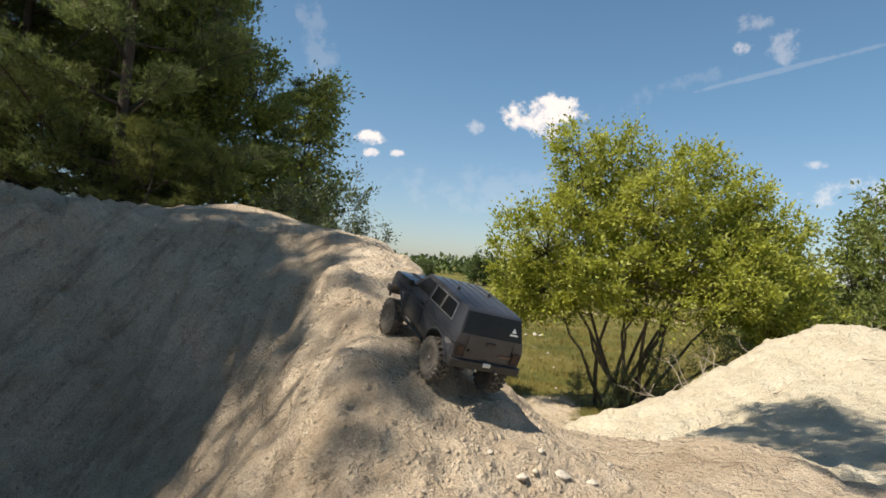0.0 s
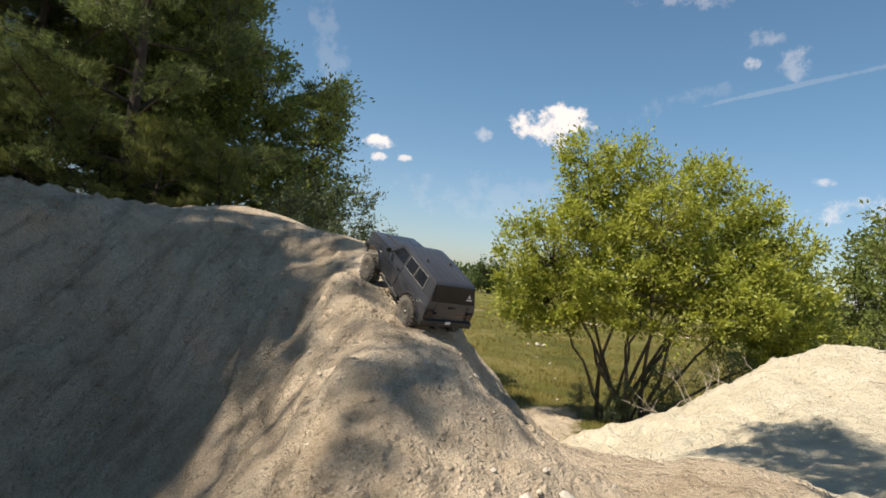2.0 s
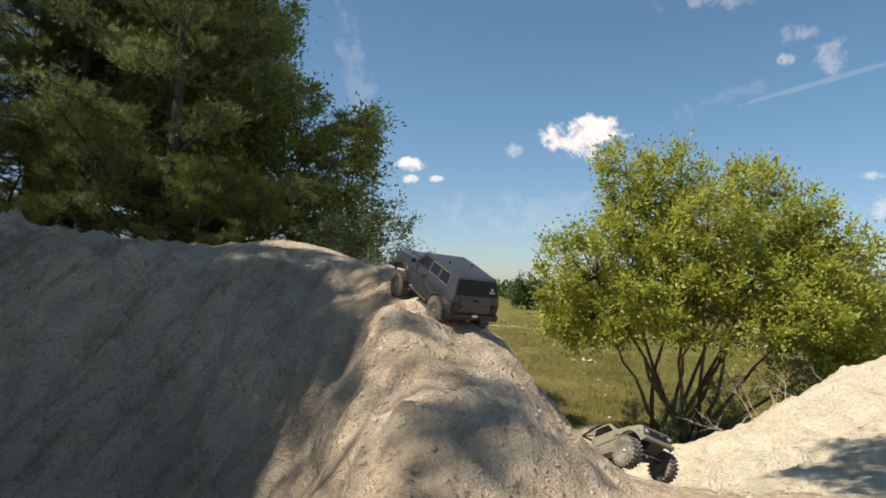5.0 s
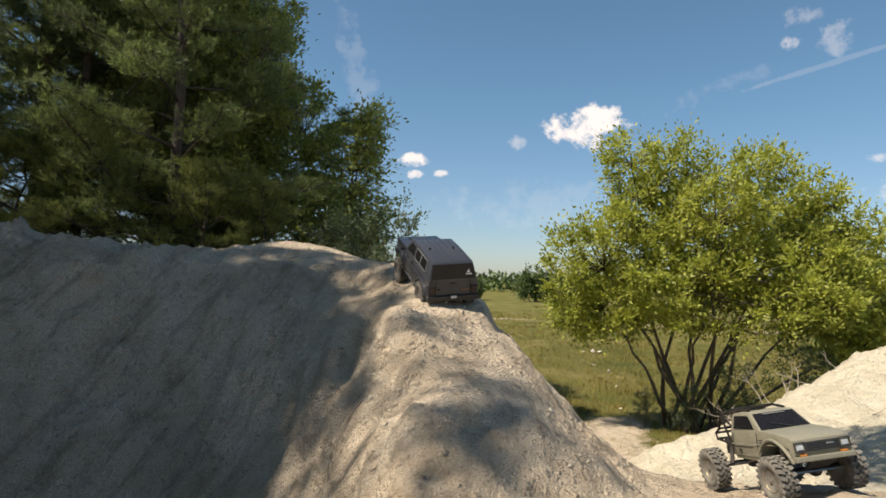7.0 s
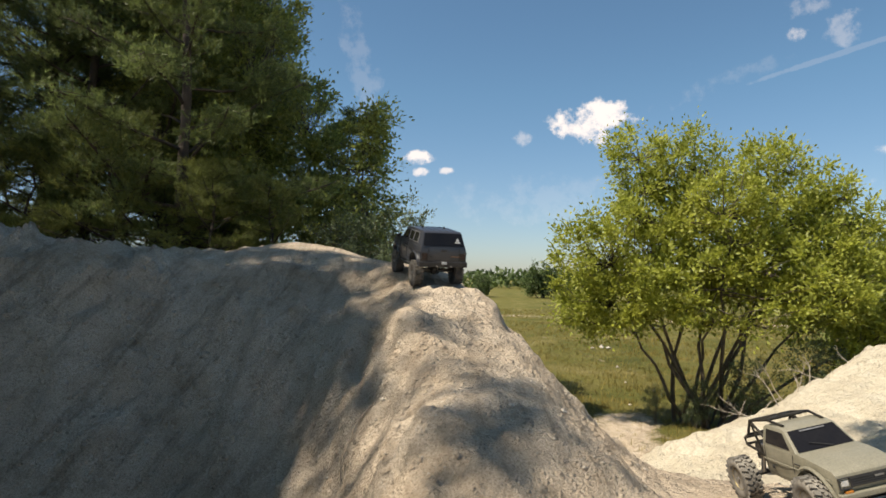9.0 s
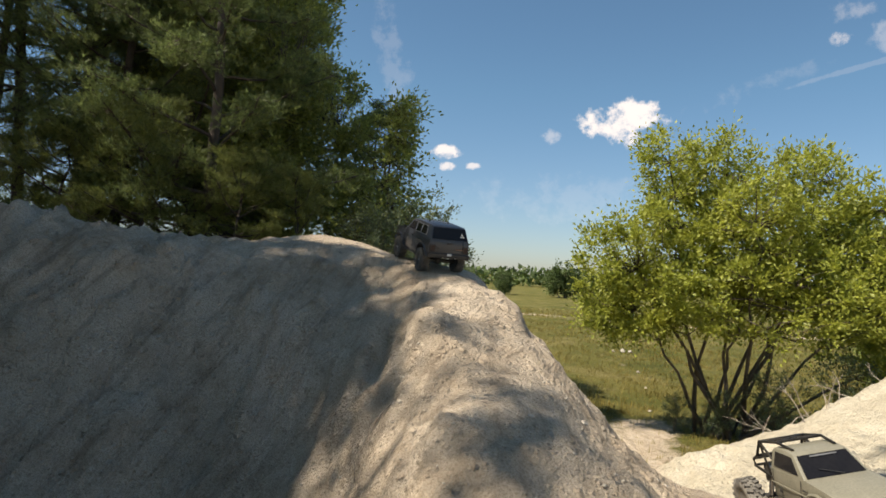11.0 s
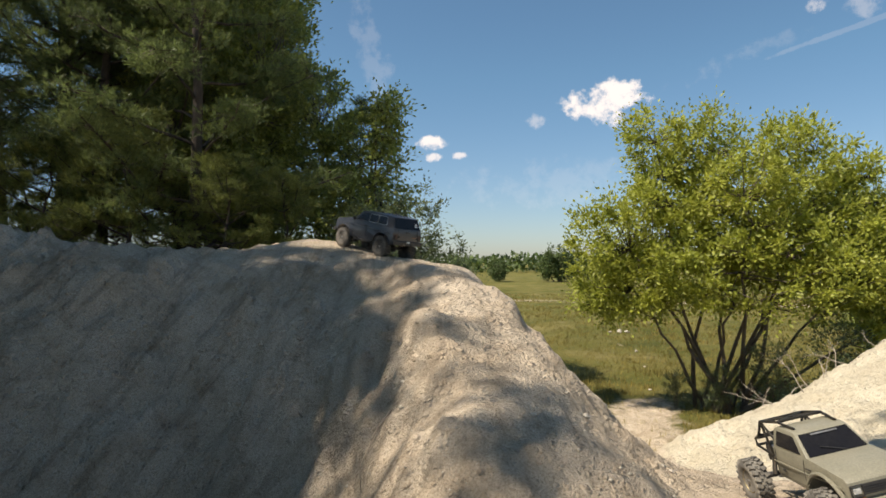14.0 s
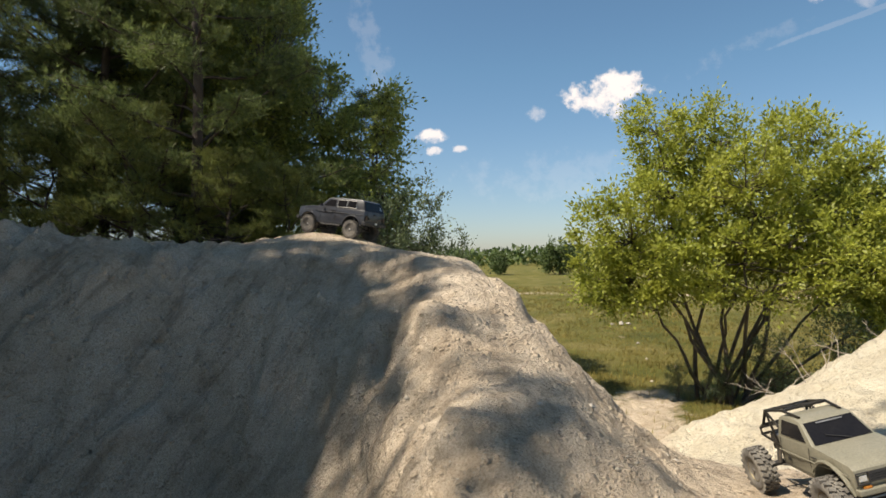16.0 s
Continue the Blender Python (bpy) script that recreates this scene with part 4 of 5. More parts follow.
def prism(profile, half, bevel=0.004, y0=None):
    """A side outline (x, z) drawn out across the car. half: its half width, or a function of (x, z)."""
    bm = bmesh.new()
    rows = []
    for s in (1, -1):
        row = []
        for x, z in profile:
            h = half(x, z) if callable(half) else half
            row.append(bm.verts.new((x, (s * h) if y0 is None else (y0 + s * h), z)))
        rows.append(row)
    bm.faces.new(rows[0])
    bm.faces.new(rows[1][::-1])
    n = len(profile)
    for k in range(n):
        bm.faces.new((rows[0][k], rows[1][k], rows[1][(k + 1) % n], rows[0][(k + 1) % n]))
    if bevel:
        bmesh.ops.recalc_face_normals(bm, faces=bm.faces[:])
        sharp = [e for e in bm.edges if e.calc_face_angle(0) > radians(28)]
        bmesh.ops.bevel(bm, geom=sharp, offset=bevel, segments=2, affect="EDGES", profile=0.6, clamp_overlap=True)
    return bm


def box(x0, x1, y0, y1, z0, z1, bevel=0.002):
    bm = bmesh.new()
    bmesh.ops.create_cube(bm, size=1.0, matrix=Matrix.Translation(((x0 + x1) / 2, (y0 + y1) / 2, (z0 + z1) / 2)) @ Matrix.Diagonal((x1 - x0, y1 - y0, z1 - z0, 1)))
    if bevel:
        bmesh.ops.bevel(bm, geom=bm.edges[:], offset=bevel, segments=2, affect="EDGES", clamp_overlap=True)
    return bm


def rods(paths, r, sides=8):
    v, f = [], []
    for p in paths:
        p = [Vector(q) for q in p]
        tube(v, f, p, [r] * len(p), sides)
    bm = bmesh.new()
    made = [bm.verts.new(q) for q in v]
    for face in f:
        bm.faces.new([made[k] for k in face])
    return bm


def pane(corners, thick):
    """A flat sheet with a thickness along its own normal."""
    c = [Vector(p) for p in corners]
    n = (c[1] - c[0]).cross(c[2] - c[0]).normalized() * thick
    bm = bmesh.new()
    a = [bm.verts.new(p) for p in c]
    b = [bm.verts.new(p + n) for p in c]
    bm.faces.new(a[::-1])
    bm.faces.new(b)
    for k in range(len(c)):
        j = (k + 1) % len(c)
        bm.faces.new((a[k], a[j], b[j], b[k]))
    return bm


def frame_rod(corners, r):
    c = [Vector(p) for p in corners]
    return rods([[c[k], c[(k + 1) % len(c)]] for k in range(len(c))], r, 6)


def arc(cx, cz, r, a0, a1, n=9):
    return [(cx + r * math.cos(radians(a0 + (a1 - a0) * k / n)), cz + r * math.sin(radians(a0 + (a1 - a0) * k / n))) for k in range(n + 1)]


def lathe(profile, n=36):
    """Turns a profile of (y, radius) round the y axis."""
    bm = bmesh.new()
    rings = [[bm.verts.new((r * math.cos(2 * math.pi * k / n), y, r * math.sin(2 * math.pi * k / n))) for k in range(n)] for y, r in profile]
    for a, b in zip(rings, rings[1:]):
        for k in range(n):
            bm.faces.new((a[k], a[(k + 1) % n], b[(k + 1) % n], b[k]))
    bm.faces.new(rings[0][::-1])
    bm.faces.new(rings[-1])
    return bm


def wheel(parent, at, side, tyre_mat, rim_mat, radius=0.0575, width=0.044):
    """A wheel: a lugged tyre and a dished rim with spokes."""
    hub = new("wheel")
    hub.parent = parent
    hub.matrix_basis = pose(*at)
    w, r = width / 2, radius - 0.004
    bm = lathe([(-w * 0.75, r * 0.55), (-w * 0.95, r * 0.64), (-w, r * 0.82), (-w * 0.9, r * 0.94), (-w * 0.7, r), (w * 0.7, r), (w * 0.9, r * 0.94), (w, r * 0.82), (w * 0.95, r * 0.64), (w * 0.75, r * 0.55)])
    lugs = 22
    for k in range(lugs):
        for row, y in ((0, -w * 0.62), (0.5, w * 0.62), (0.25, -w * 0.12), (0.75, w * 0.12)):
            a = 2 * math.pi * (k + row) / lugs
            outer = abs(y) > w * 0.4
            m = Matrix.Rotation(-a, 4, "Y") @ Matrix.Translation((r + 0.001, y, 0)) @ Matrix.Rotation(0.35 if y > 0 else -0.35, 4, "X")
            m = m @ Matrix.Diagonal((0.009 if outer else 0.008, w * (0.62 if outer else 0.42), 0.0085 if outer else 0.007, 1))
            bmesh.ops.create_cube(bm, size=1.0, matrix=m)
    smooth_by_angle(part("tyre", bm, tyre_mat, hub), 45)
    s = side
    bm = lathe([(-w * 0.5, r * 0.5), (s * w * 0.72 if s > 0 else w * 0.5, r * 0.56), (s * w * 0.8 if s > 0 else w * 0.55, r * 0.52), (w * 0.25, r * 0.4), (w * 0.3, r * 0.12)], 28) if s > 0 else \
        lathe([(w * 0.5, r * 0.5), (-w * 0.72, r * 0.56), (-w * 0.8, r * 0.52), (-w * 0.25, r * 0.4), (-w * 0.3, r * 0.12)], 28)
    rim = part("rim", bm, rim_mat, hub)
    smooth_by_angle(rim, 35)
    bm = bmesh.new()
    for k in range(6):
        m = Matrix.Rotation(2 * math.pi * k / 6, 4, "Y") @ Matrix.Translation((r * 0.3, s * w * 0.42, 0)) @ Matrix.Diagonal((r * 0.36, w * 0.3, r * 0.13, 1))
        bmesh.ops.create_cube(bm, size=1.0, matrix=m)
    part("spokes", bm, rim_mat, rim)
    part("hub_cap", lathe([(s * w * 0.3, r * 0.14), (s * w * 0.85, r * 0.12), (s * w * 0.95, r * 0.06)], 14), MAT_STEEL, rim)
    return hub


def undercarriage(car, base, half, r):
    """Frame rails, axles with their gear cases, links and shock absorbers."""
    for y in (-0.036, 0.036):
        part("frame_rail", box(-0.2, 0.21, y - 0.004, y + 0.004, r + 0.025, r + 0.043), MAT_BLACK, car)
    part("gearbox", box(-0.035, 0.045, -0.03, 0.03, r + 0.01, r + 0.045, 0.006), MAT_BLACK, car)
    for x in (-base, base):
        axle = part("axle", rods([[(x, -half + 0.012, r), (x, half - 0.012, r)]], 0.008, 10), MAT_BLACK, car)
        bm = bmesh.new()
        bmesh.ops.create_uvsphere(bm, u_segments=14, v_segments=10, radius=0.02, matrix=Matrix.Translation((x, 0.012, r)) @ Matrix.Diagonal((1.1, 0.9, 1, 1)))
        part("gear_case", bm, MAT_BLACK, axle)
        s = 1 if x > 0 else -1
        for y in (-1, 1):
            part("link_rod", rods([[(x - s * 0.012, y * 0.052, r - 0.004), (s * 0.035, y * 0.03, r + 0.018)]], 0.003, 6), MAT_STEEL, car)
            part("shock_absorber", rods([[(x - s * 0.006, y * 0.058, r + 0.004), (x - s * 0.026, y * 0.05, r + 0.085)]], 0.0065, 8), MAT_STEEL, car)
    part("steering_link", rods([[(base + 0.022, -half + 0.025, r - 0.002), (base + 0.022, half - 0.025, r - 0.002)]], 0.003, 6), MAT_STEEL, car)


def build_suv():
    car = new("model_suv")
    tagged(car, "matt dark grey radio-controlled off-road estate car climbing the sand bank", "model car")
    belt, roof = 0.166, 0.222

    def half(x, z):
        h = 0.1 - 0.006 * max(0, (0.11 - z) / 0.03) - 0.007 * max(0, (z - 0.14) / 0.026)
        return h - 0.012 * max(0, (x - 0.16) / 0.085) ** 2

    low = 0.082
    profile = [(-0.243, low + 0.012), (-0.24, 0.135), (-0.236, belt), (0.088, belt + 0.006), (0.16, belt + 0.001), (0.226, belt - 0.006), (0.244, belt - 0.016), (0.247, 0.118), (0.238, 0.098)]
    profile += arc(0.1565, 0.066, 0.064, 18, 170) + [(0.07, low - 0.006), (-0.07, low - 0.006)] + arc(-0.1565, 0.066, 0.064, 12, 160)
    smooth_by_angle(part("body", prism(profile, half, 0.0045), MAT_SUV, car, "dusty matt grey lower body"), 32)

    def cabin_half(x, z):
        return 0.093 - 0.013 * max(0, (z - belt) / (roof - belt))

    cab = [(-0.236, belt - 0.004), (-0.213, roof - 0.004), (-0.2, roof + 0.001), (-0.06, roof + 0.004), (0.02, roof + 0.001), (0.036, roof - 0.003), (0.09, belt)]
    smooth_by_angle(part("cabin", prism(cab, cabin_half, 0.005), MAT_SUV, car, "matt grey cabin with ribbed roof"), 32)

    def on_side(x, z, s, lift=0.0):
        return (x, s * (cabin_half(x, z) + lift), z)

    for s in (1, -1):
        sets = [[(-0.178, 0.173), (-0.108, 0.173), (-0.108, 0.213), (-0.168, 0.213)], [(-0.103, 0.173), (-0.04, 0.173), (-0.04, 0.213), (-0.103, 0.213)], [(-0.026, 0.173), (0.062, 0.173), (0.022, 0.213), (-0.026, 0.213)]]
        for k, quad in enumerate(sets):
            c = [on_side(x, z, s, 0.0004) for x, z in (quad if s > 0 else quad[::-1])]
            w = part("side_window", pane(c if s < 0 else c[::-1], 0.0 + 0.0012), MAT_GLASS, car, "dark side window in a worn silver frame")
            if k < 2:
                part("window_frame", frame_rod([on_side(x, z, s, 0.0012) for x, z in quad], 0.0017), MAT_TRIM, w)
            else:
                part("window_frame", frame_rod([on_side(x, z, s, 0.0008) for x, z in quad], 0.0012), MAT_SUV, w)
        # seams, handles, mirror and sill bar
        for x in (-0.033, 0.078):
            part("door_seam", rods([[(x, s * 0.0995, 0.095), (x, s * 0.0995, 0.14), (x, s * 0.0935, 0.165)]], 0.0009, 5), MAT_BLACK, car)
        part("body_crease", rods([[(-0.235, s * 0.1, 0.139), (0.0, s * 0.1006, 0.142), (0.2, s * 0.097, 0.143)]], 0.0018, 6), MAT_SUV, car)
        part("door_handle", box(-0.024, -0.006, s * 0.1 - 0.002, s * 0.1 + 0.003, 0.147, 0.152, 0.001), MAT_BLACK, car)
        mirror = part("wing_mirror", box(0.055, 0.066, s * 0.112 - 0.008, s * 0.112 + 0.008, 0.168, 0.184, 0.003), MAT_BLACK, car)
        part("mirror_arm", rods([[(0.062, s * 0.09, 0.17), (0.06, s * 0.106, 0.173)]], 0.002, 6), MAT_BLACK, mirror)
        part("rock_slider", rods([[(-0.075, s * 0.094, 0.07), (0.07, s * 0.094, 0.07)]], 0.0045, 8), MAT_BLACK, car)
        for x in (-0.1565, 0.1565):
            part("wheel_arch", rods([[(px, s * (half(px, pz) + 0.001), pz) for px, pz in arc(x, 0.066, 0.0665, 12, 168, 12)]], 0.0042, 6), MAT_SUV, car)
        lamp = part("tail_light", box(-0.2445, -0.238, s * 0.08 - 0.011, s * 0.08 + 0.011, 0.112, 0.137, 0.002), MAT_RED, car, "dark red tail light")
        part("lamp_bezel", frame_rod([(-0.2445, s * 0.08 - 0.012, 0.111), (-0.2445, s * 0.08 + 0.012, 0.111), (-0.243, s * 0.08 + 0.012, 0.138), (-0.243, s * 0.08 - 0.012, 0.138)], 0.0012), MAT_BLACK, lamp)
        part("headlight", box(0.242, 0.2485, s * 0.066 - 0.014, s * 0.066 + 0.014, 0.118, 0.14, 0.003), MAT_LAMP, car)
    # glass at the back and front, set on the sloping planes
    def rear(y, z, lift=0.0):
        k = (z - belt) / (roof - belt)
        return (-0.2365 + 0.0235 * k - lift, y, z)

    glass = part("rear_window", pane([rear(-0.086, 0.166, 0.0003), rear(0.086, 0.166, 0.0003), rear(0.077, 0.216, 0.0003), rear(-0.077, 0.216, 0.0003)][::-1], 0.0016), MAT_GLASS, car, "dark tinted rear window")
    part("decal_triangle", pane([rear(-0.052, 0.187, 0.003), rear(-0.066, 0.187, 0.003), rear(-0.059, 0.199, 0.003)][::-1], 0.0005), MAT_WHITE, glass, "white vinyl mark")
    part("decal_bar", pane([rear(-0.048, 0.18, 0.003), rear(-0.071, 0.18, 0.003), rear(-0.071, 0.184, 0.003), rear(-0.048, 0.184, 0.003)][::-1], 0.0005), MAT_WHITE, glass, "white vinyl mark")
    part("windshield", pane([(0.0895, 0.082, 0.17), (0.0895, -0.082, 0.17), (0.041, -0.073, 0.217), (0.041, 0.073, 0.217)], 0.0015), MAT_GLASS, car)
    for y in (-0.066, 0.066):
        part("tailgate_seam", rods([[(-0.2415, y, 0.1), (-0.241, y, 0.162)]], 0.0009, 5), MAT_BLACK, car)
    part("tailgate_handle", box(-0.2435, -0.237, -0.014, 0.012, 0.145, 0.153, 0.0015), MAT_BLACK, car)
    part("tailgate_lettering", box(-0.2435, -0.24, -0.068, -0.03, 0.123, 0.127, 0), MAT_ORANGE, car, "faded orange lettering as a plain bar")
    part("rear_fog_lamp", lathe([(-0.004, 0.005), (0.004, 0.005)], 12), MAT_BLACK, car).matrix_basis = pose(-0.2415, 0.055, 0.125, 0, 0, 90)
    plate = part("number_plate", box(-0.254, -0.25, -0.012, 0.01, 0.095, 0.105, 0.001), MAT_WHITE, car, "small pale number plate")
    bumper = part("rear_bumper", prism([(-0.251, 0.083), (-0.252, 0.103), (-0.232, 0.106), (-0.226, 0.084)], 0.101, 0.003), MAT_BLACK, car)
    for y in (-0.03, 0.03):
        part("tow_hook", rods([[(-0.25, y, 0.088), (-0.262, y, 0.086)]], 0.003, 6), MAT_STEEL, bumper)
    part("front_bumper", prism([(0.24, 0.085), (0.238, 0.105), (0.262, 0.105), (0.262, 0.088)], 0.09, 0.003), MAT_BLACK, car)
    part("grille", box(0.243, 0.249, -0.05, 0.05, 0.116, 0.142, 0.002), MAT_BLACK, car)
    for k in range(5):
        y = -0.054 + 0.027 * k
        part("roof_rib", rods([[(-0.2, y, roof + 0.0012), (-0.06, y, roof + 0.0042), (0.01, y, roof + 0.002)]], 0.0016, 6), MAT_SUV, car)
    for y in (-0.045, 0.05):
        part("roof_clip", box(-0.09, -0.083, y - 0.003, y + 0.003, roof + 0.003, roof + 0.012, 0.001), MAT_BLACK, car)
    part("bonnet_bulge", prism([(0.1, belt + 0.003), (0.11, belt + 0.009), (0.2, belt + 0.003), (0.225, belt - 0.005)], 0.045, 0.002), MAT_SUV, car)
    undercarriage(car, 0.1565, 0.094, 0.0575)
    part("seat_block", box(-0.21, 0.21, -0.05, 0.05, 0.085, 0.1, 0.003), MAT_BLACK, car)
    wheels = [wheel(car, (x, s * 0.087, 0.057), s, MAT_TYRE, MAT_RIM, 0.0525, 0.039) for x in (-0.1565, 0.1565) for s in (1, -1)]
    return car, wheels


def build_pickup():
    car = new("model_pickup")
    tagged(car, "olive grey radio-controlled pickup with a black tube cage on the sand", "model car")
    belt, roof, r = 0.172, 0.226, 0.06

    def half(x, z):
        h = 0.092 - 0.006 * max(0, (0.11 - z) / 0.03) - 0.005 * max(0, (z - 0.145) / 0.027)
        return h - 0.008 * max(0, (x - 0.15) / 0.09) ** 2

    profile = [(-0.062, 0.088), (-0.068, 0.1), (-0.068, belt), (0.1, belt + 0.004), (0.17, belt - 0.002), (0.228, belt - 0.012), (0.24, belt - 0.02), (0.242, 0.125), (0.236, 0.108), (0.232, 0.1)]
    profile += arc(0.155, 0.078, 0.071, 18, 172) + [(0.075, 0.085)]
    smooth_by_angle(part("body", prism(profile, half, 0.0045), MAT_OLIVE, car, "dusty olive grey body"), 32)

    def cab_half(x, z):
        return 0.087 - 0.014 * max(0, (z - belt) / (roof - belt))

    cab = [(-0.068, belt - 0.004), (-0.062, roof - 0.006), (-0.052, roof), (0.0, roof + 0.004), (0.034, roof + 0.001), (0.046, roof - 0.004), (0.1, belt)]
    smooth_by_angle(part("cab", prism(cab, cab_half, 0.006), MAT_OLIVE, car, "olive grey cab"), 32)
    for s in (1, -1):
        quad = [(-0.046, 0.18), (0.071, 0.18), (0.036, 0.218), (-0.042, 0.218)]
        c = [(x, s * (cab_half(x, z) + 0.0004), z) for x, z in quad]
        part("side_window", pane(c if s < 0 else c[::-1], 0.0012), MAT_GLASS, car, "dark side window")
        part("door_seam", rods([[(-0.054, s * 0.092, 0.1), (-0.054, s * 0.0922, 0.14), (-0.054, s * 0.088, 0.17)], [(0.078, s * 0.092, 0.1), (0.08, s * 0.0922, 0.14), (0.082, s * 0.088, 0.17)], [(-0.054, s * 0.09, 0.098), (0.078, s * 0.09, 0.098)]], 0.0009, 5), MAT_BLACK, car)
        part("body_crease", rods([[(-0.066, s * 0.0922, 0.134), (0.1, s * 0.0926, 0.136), (0.225, s * 0.088, 0.138)]], 0.0016, 6), MAT_OLIVE, car)
        part("body_stripe", box(0.09, 0.112, s * 0.0918 - 0.0012, s * 0.0918 + 0.0012, 0.148, 0.151, 0), MAT_BLACK, car)
        part("door_badge", box(-0.03, -0.018, s * 0.092 - 0.0012, s * 0.092 + 0.0012, 0.112, 0.12, 0), MAT_BLACK, car)
        part("wheel_arch", rods([[(px, s * (half(px, pz) + 0.0015), pz) for px, pz in arc(0.155, 0.078, 0.074, 10, 172, 12)]], 0.0055, 6), MAT_OLIVE, car)
        lamp = part("headlight", box(0.2365, 0.2445, s * 0.066 - 0.013, s * 0.066 + 0.013, 0.122, 0.143, 0.004), MAT_LAMP, car, "square glass headlight")
        part("lamp_bezel", frame_rod([(0.244, s * 0.066 - 0.015, 0.12), (0.244, s * 0.066 + 0.015, 0.12), (0.244, s * 0.066 + 0.015, 0.145), (0.244, s * 0.066 - 0.015, 0.145)], 0.0018), MAT_BLACK, lamp)
        part("indicator_lamp", box(0.238, 0.246, s * 0.06 - 0.01, s * 0.06 + 0.01, 0.108, 0.114, 0.001), MAT_AMBER, car, "amber indicator")
        part("frame_side", box(-0.21, -0.066, s * 0.036 - 0.005, s * 0.036 + 0.005, 0.1, 0.118, 0.002), MAT_BLACK, car)
    part("windshield", pane([(0.099, 0.077, 0.177), (0.099, -0.077, 0.177), (0.0475, -0.066, 0.2225), (0.0475, 0.066, 0.2225)], 0.002), MAT_GLASS, car, "dark windscreen")
    part("windscreen_banner", pane([(0.0568, 0.036, 0.2182), (0.0568, -0.036, 0.2182), (0.0537, -0.036, 0.2209), (0.0537, 0.036, 0.2209)], 0.0012), MAT_TRIM, car, "pale lettering banner as a plain bar")
    part("wiper", rods([[(0.101, 0.02, 0.18), (0.085, -0.035, 0.194)]], 0.0012, 5), MAT_BLACK, car)
    grille = part("grille", box(0.236, 0.2435, -0.052, 0.052, 0.12, 0.145, 0.002), MAT_BLACK, car)
    for k in range(4):
        part("grille_bar", rods([[(0.244, -0.05, 0.124 + 0.0055 * k), (0.244, 0.05, 0.124 + 0.0055 * k)]], 0.0011, 5), MAT_BLACK, grille)
    part("grille_badge", box(0.2435, 0.2455, 0.012, 0.034, 0.134, 0.138, 0), MAT_TRIM, grille)
    part("front_bumper", prism([(0.23, 0.092), (0.232, 0.108), (0.25, 0.108), (0.25, 0.094)], 0.086, 0.003), MAT_OLIVE, car)
    part("skid_plate", pane([(0.235, 0.04, 0.093), (0.235, -0.04, 0.093), (0.19, -0.035, 0.07), (0.19, 0.035, 0.07)], 0.003), MAT_BLACK, car)
    cage = part("tube_cage", rods([[(0.02, s * 0.058, 0.231), (-0.05, s * 0.064, 0.239), (-0.15, s * 0.066, 0.222), (-0.178, s * 0.068, 0.175), (-0.205, s * 0.068, 0.16), (-0.205, s * 0.068, 0.14), (-0.12, s * 0.066, 0.128), (-0.072, s * 0.064, 0.12)] for s in (1, -1)], 0.0042), MAT_CAGE, car, "black tube cage over the open back")
    for x, z in ((-0.15, 0.222), (-0.178, 0.175), (-0.205, 0.16), (-0.205, 0.14), (-0.05, 0.239)):
        part("cross_tube", rods([[(x, -0.066, z), (x, 0.066, z)]], 0.004), MAT_CAGE, cage)
    braces = [[(-0.05, 0.064, 0.239), (-0.15, -0.066, 0.222)], [(-0.05, -0.064, 0.239), (-0.15, 0.066, 0.222)]]
    for s in (1, -1):
        braces += [[(-0.072, s * 0.066, 0.17), (-0.15, s * 0.066, 0.222)], [(-0.072, s * 0.066, 0.205), (-0.072, s * 0.066, 0.12)], [(-0.15, s * 0.066, 0.222), (-0.12, s * 0.066, 0.13)]]
    for b in braces:
        part("brace_tube", rods([b], 0.0036), MAT_CAGE, cage)
    tank = part("fuel_cell", box(-0.15, -0.085, -0.042, 0.042, 0.125, 0.178, 0.006), MAT_BLACK, car)
    part("tank_cap", lathe([(0, 0.01), (0.008, 0.009)], 14), MAT_STEEL, tank).matrix_basis = pose(-0.115, 0.01, 0.178, 90, 0, 0)
    part("cooler_box", box(-0.195, -0.16, -0.05, 0.05, 0.118, 0.145, 0.004), MAT_BLACK, car)
    part("inner_block", box(-0.06, 0.22, -0.05, 0.05, 0.088, 0.11, 0.004), MAT_BLACK, car)
    for ob in car.children:
        ob.data.transform(Matrix.Diagonal((0.95, 0.95, 0.95, 1)))
        for sub in ob.children:
            if sub.matrix_basis.translation.length > 0:
                sub.matrix_basis.translation *= 0.95
            else:
                sub.data.transform(Matrix.Diagonal((0.95, 0.95, 0.95, 1)))
    undercarriage(car, 0.153, 0.12, r - 0.002)
    wheels = [wheel(car, (x, s * (0.117 if x < 0 else 0.099), r), s, MAT_TYRE_PALE, MAT_BRASS, 0.061, 0.048) for x in (-0.153, 0.153) for s in (1, -1)]
    return car, wheels


suv, suv_wheels = build_suv()
pickup, pickup_wheels = build_pickup()


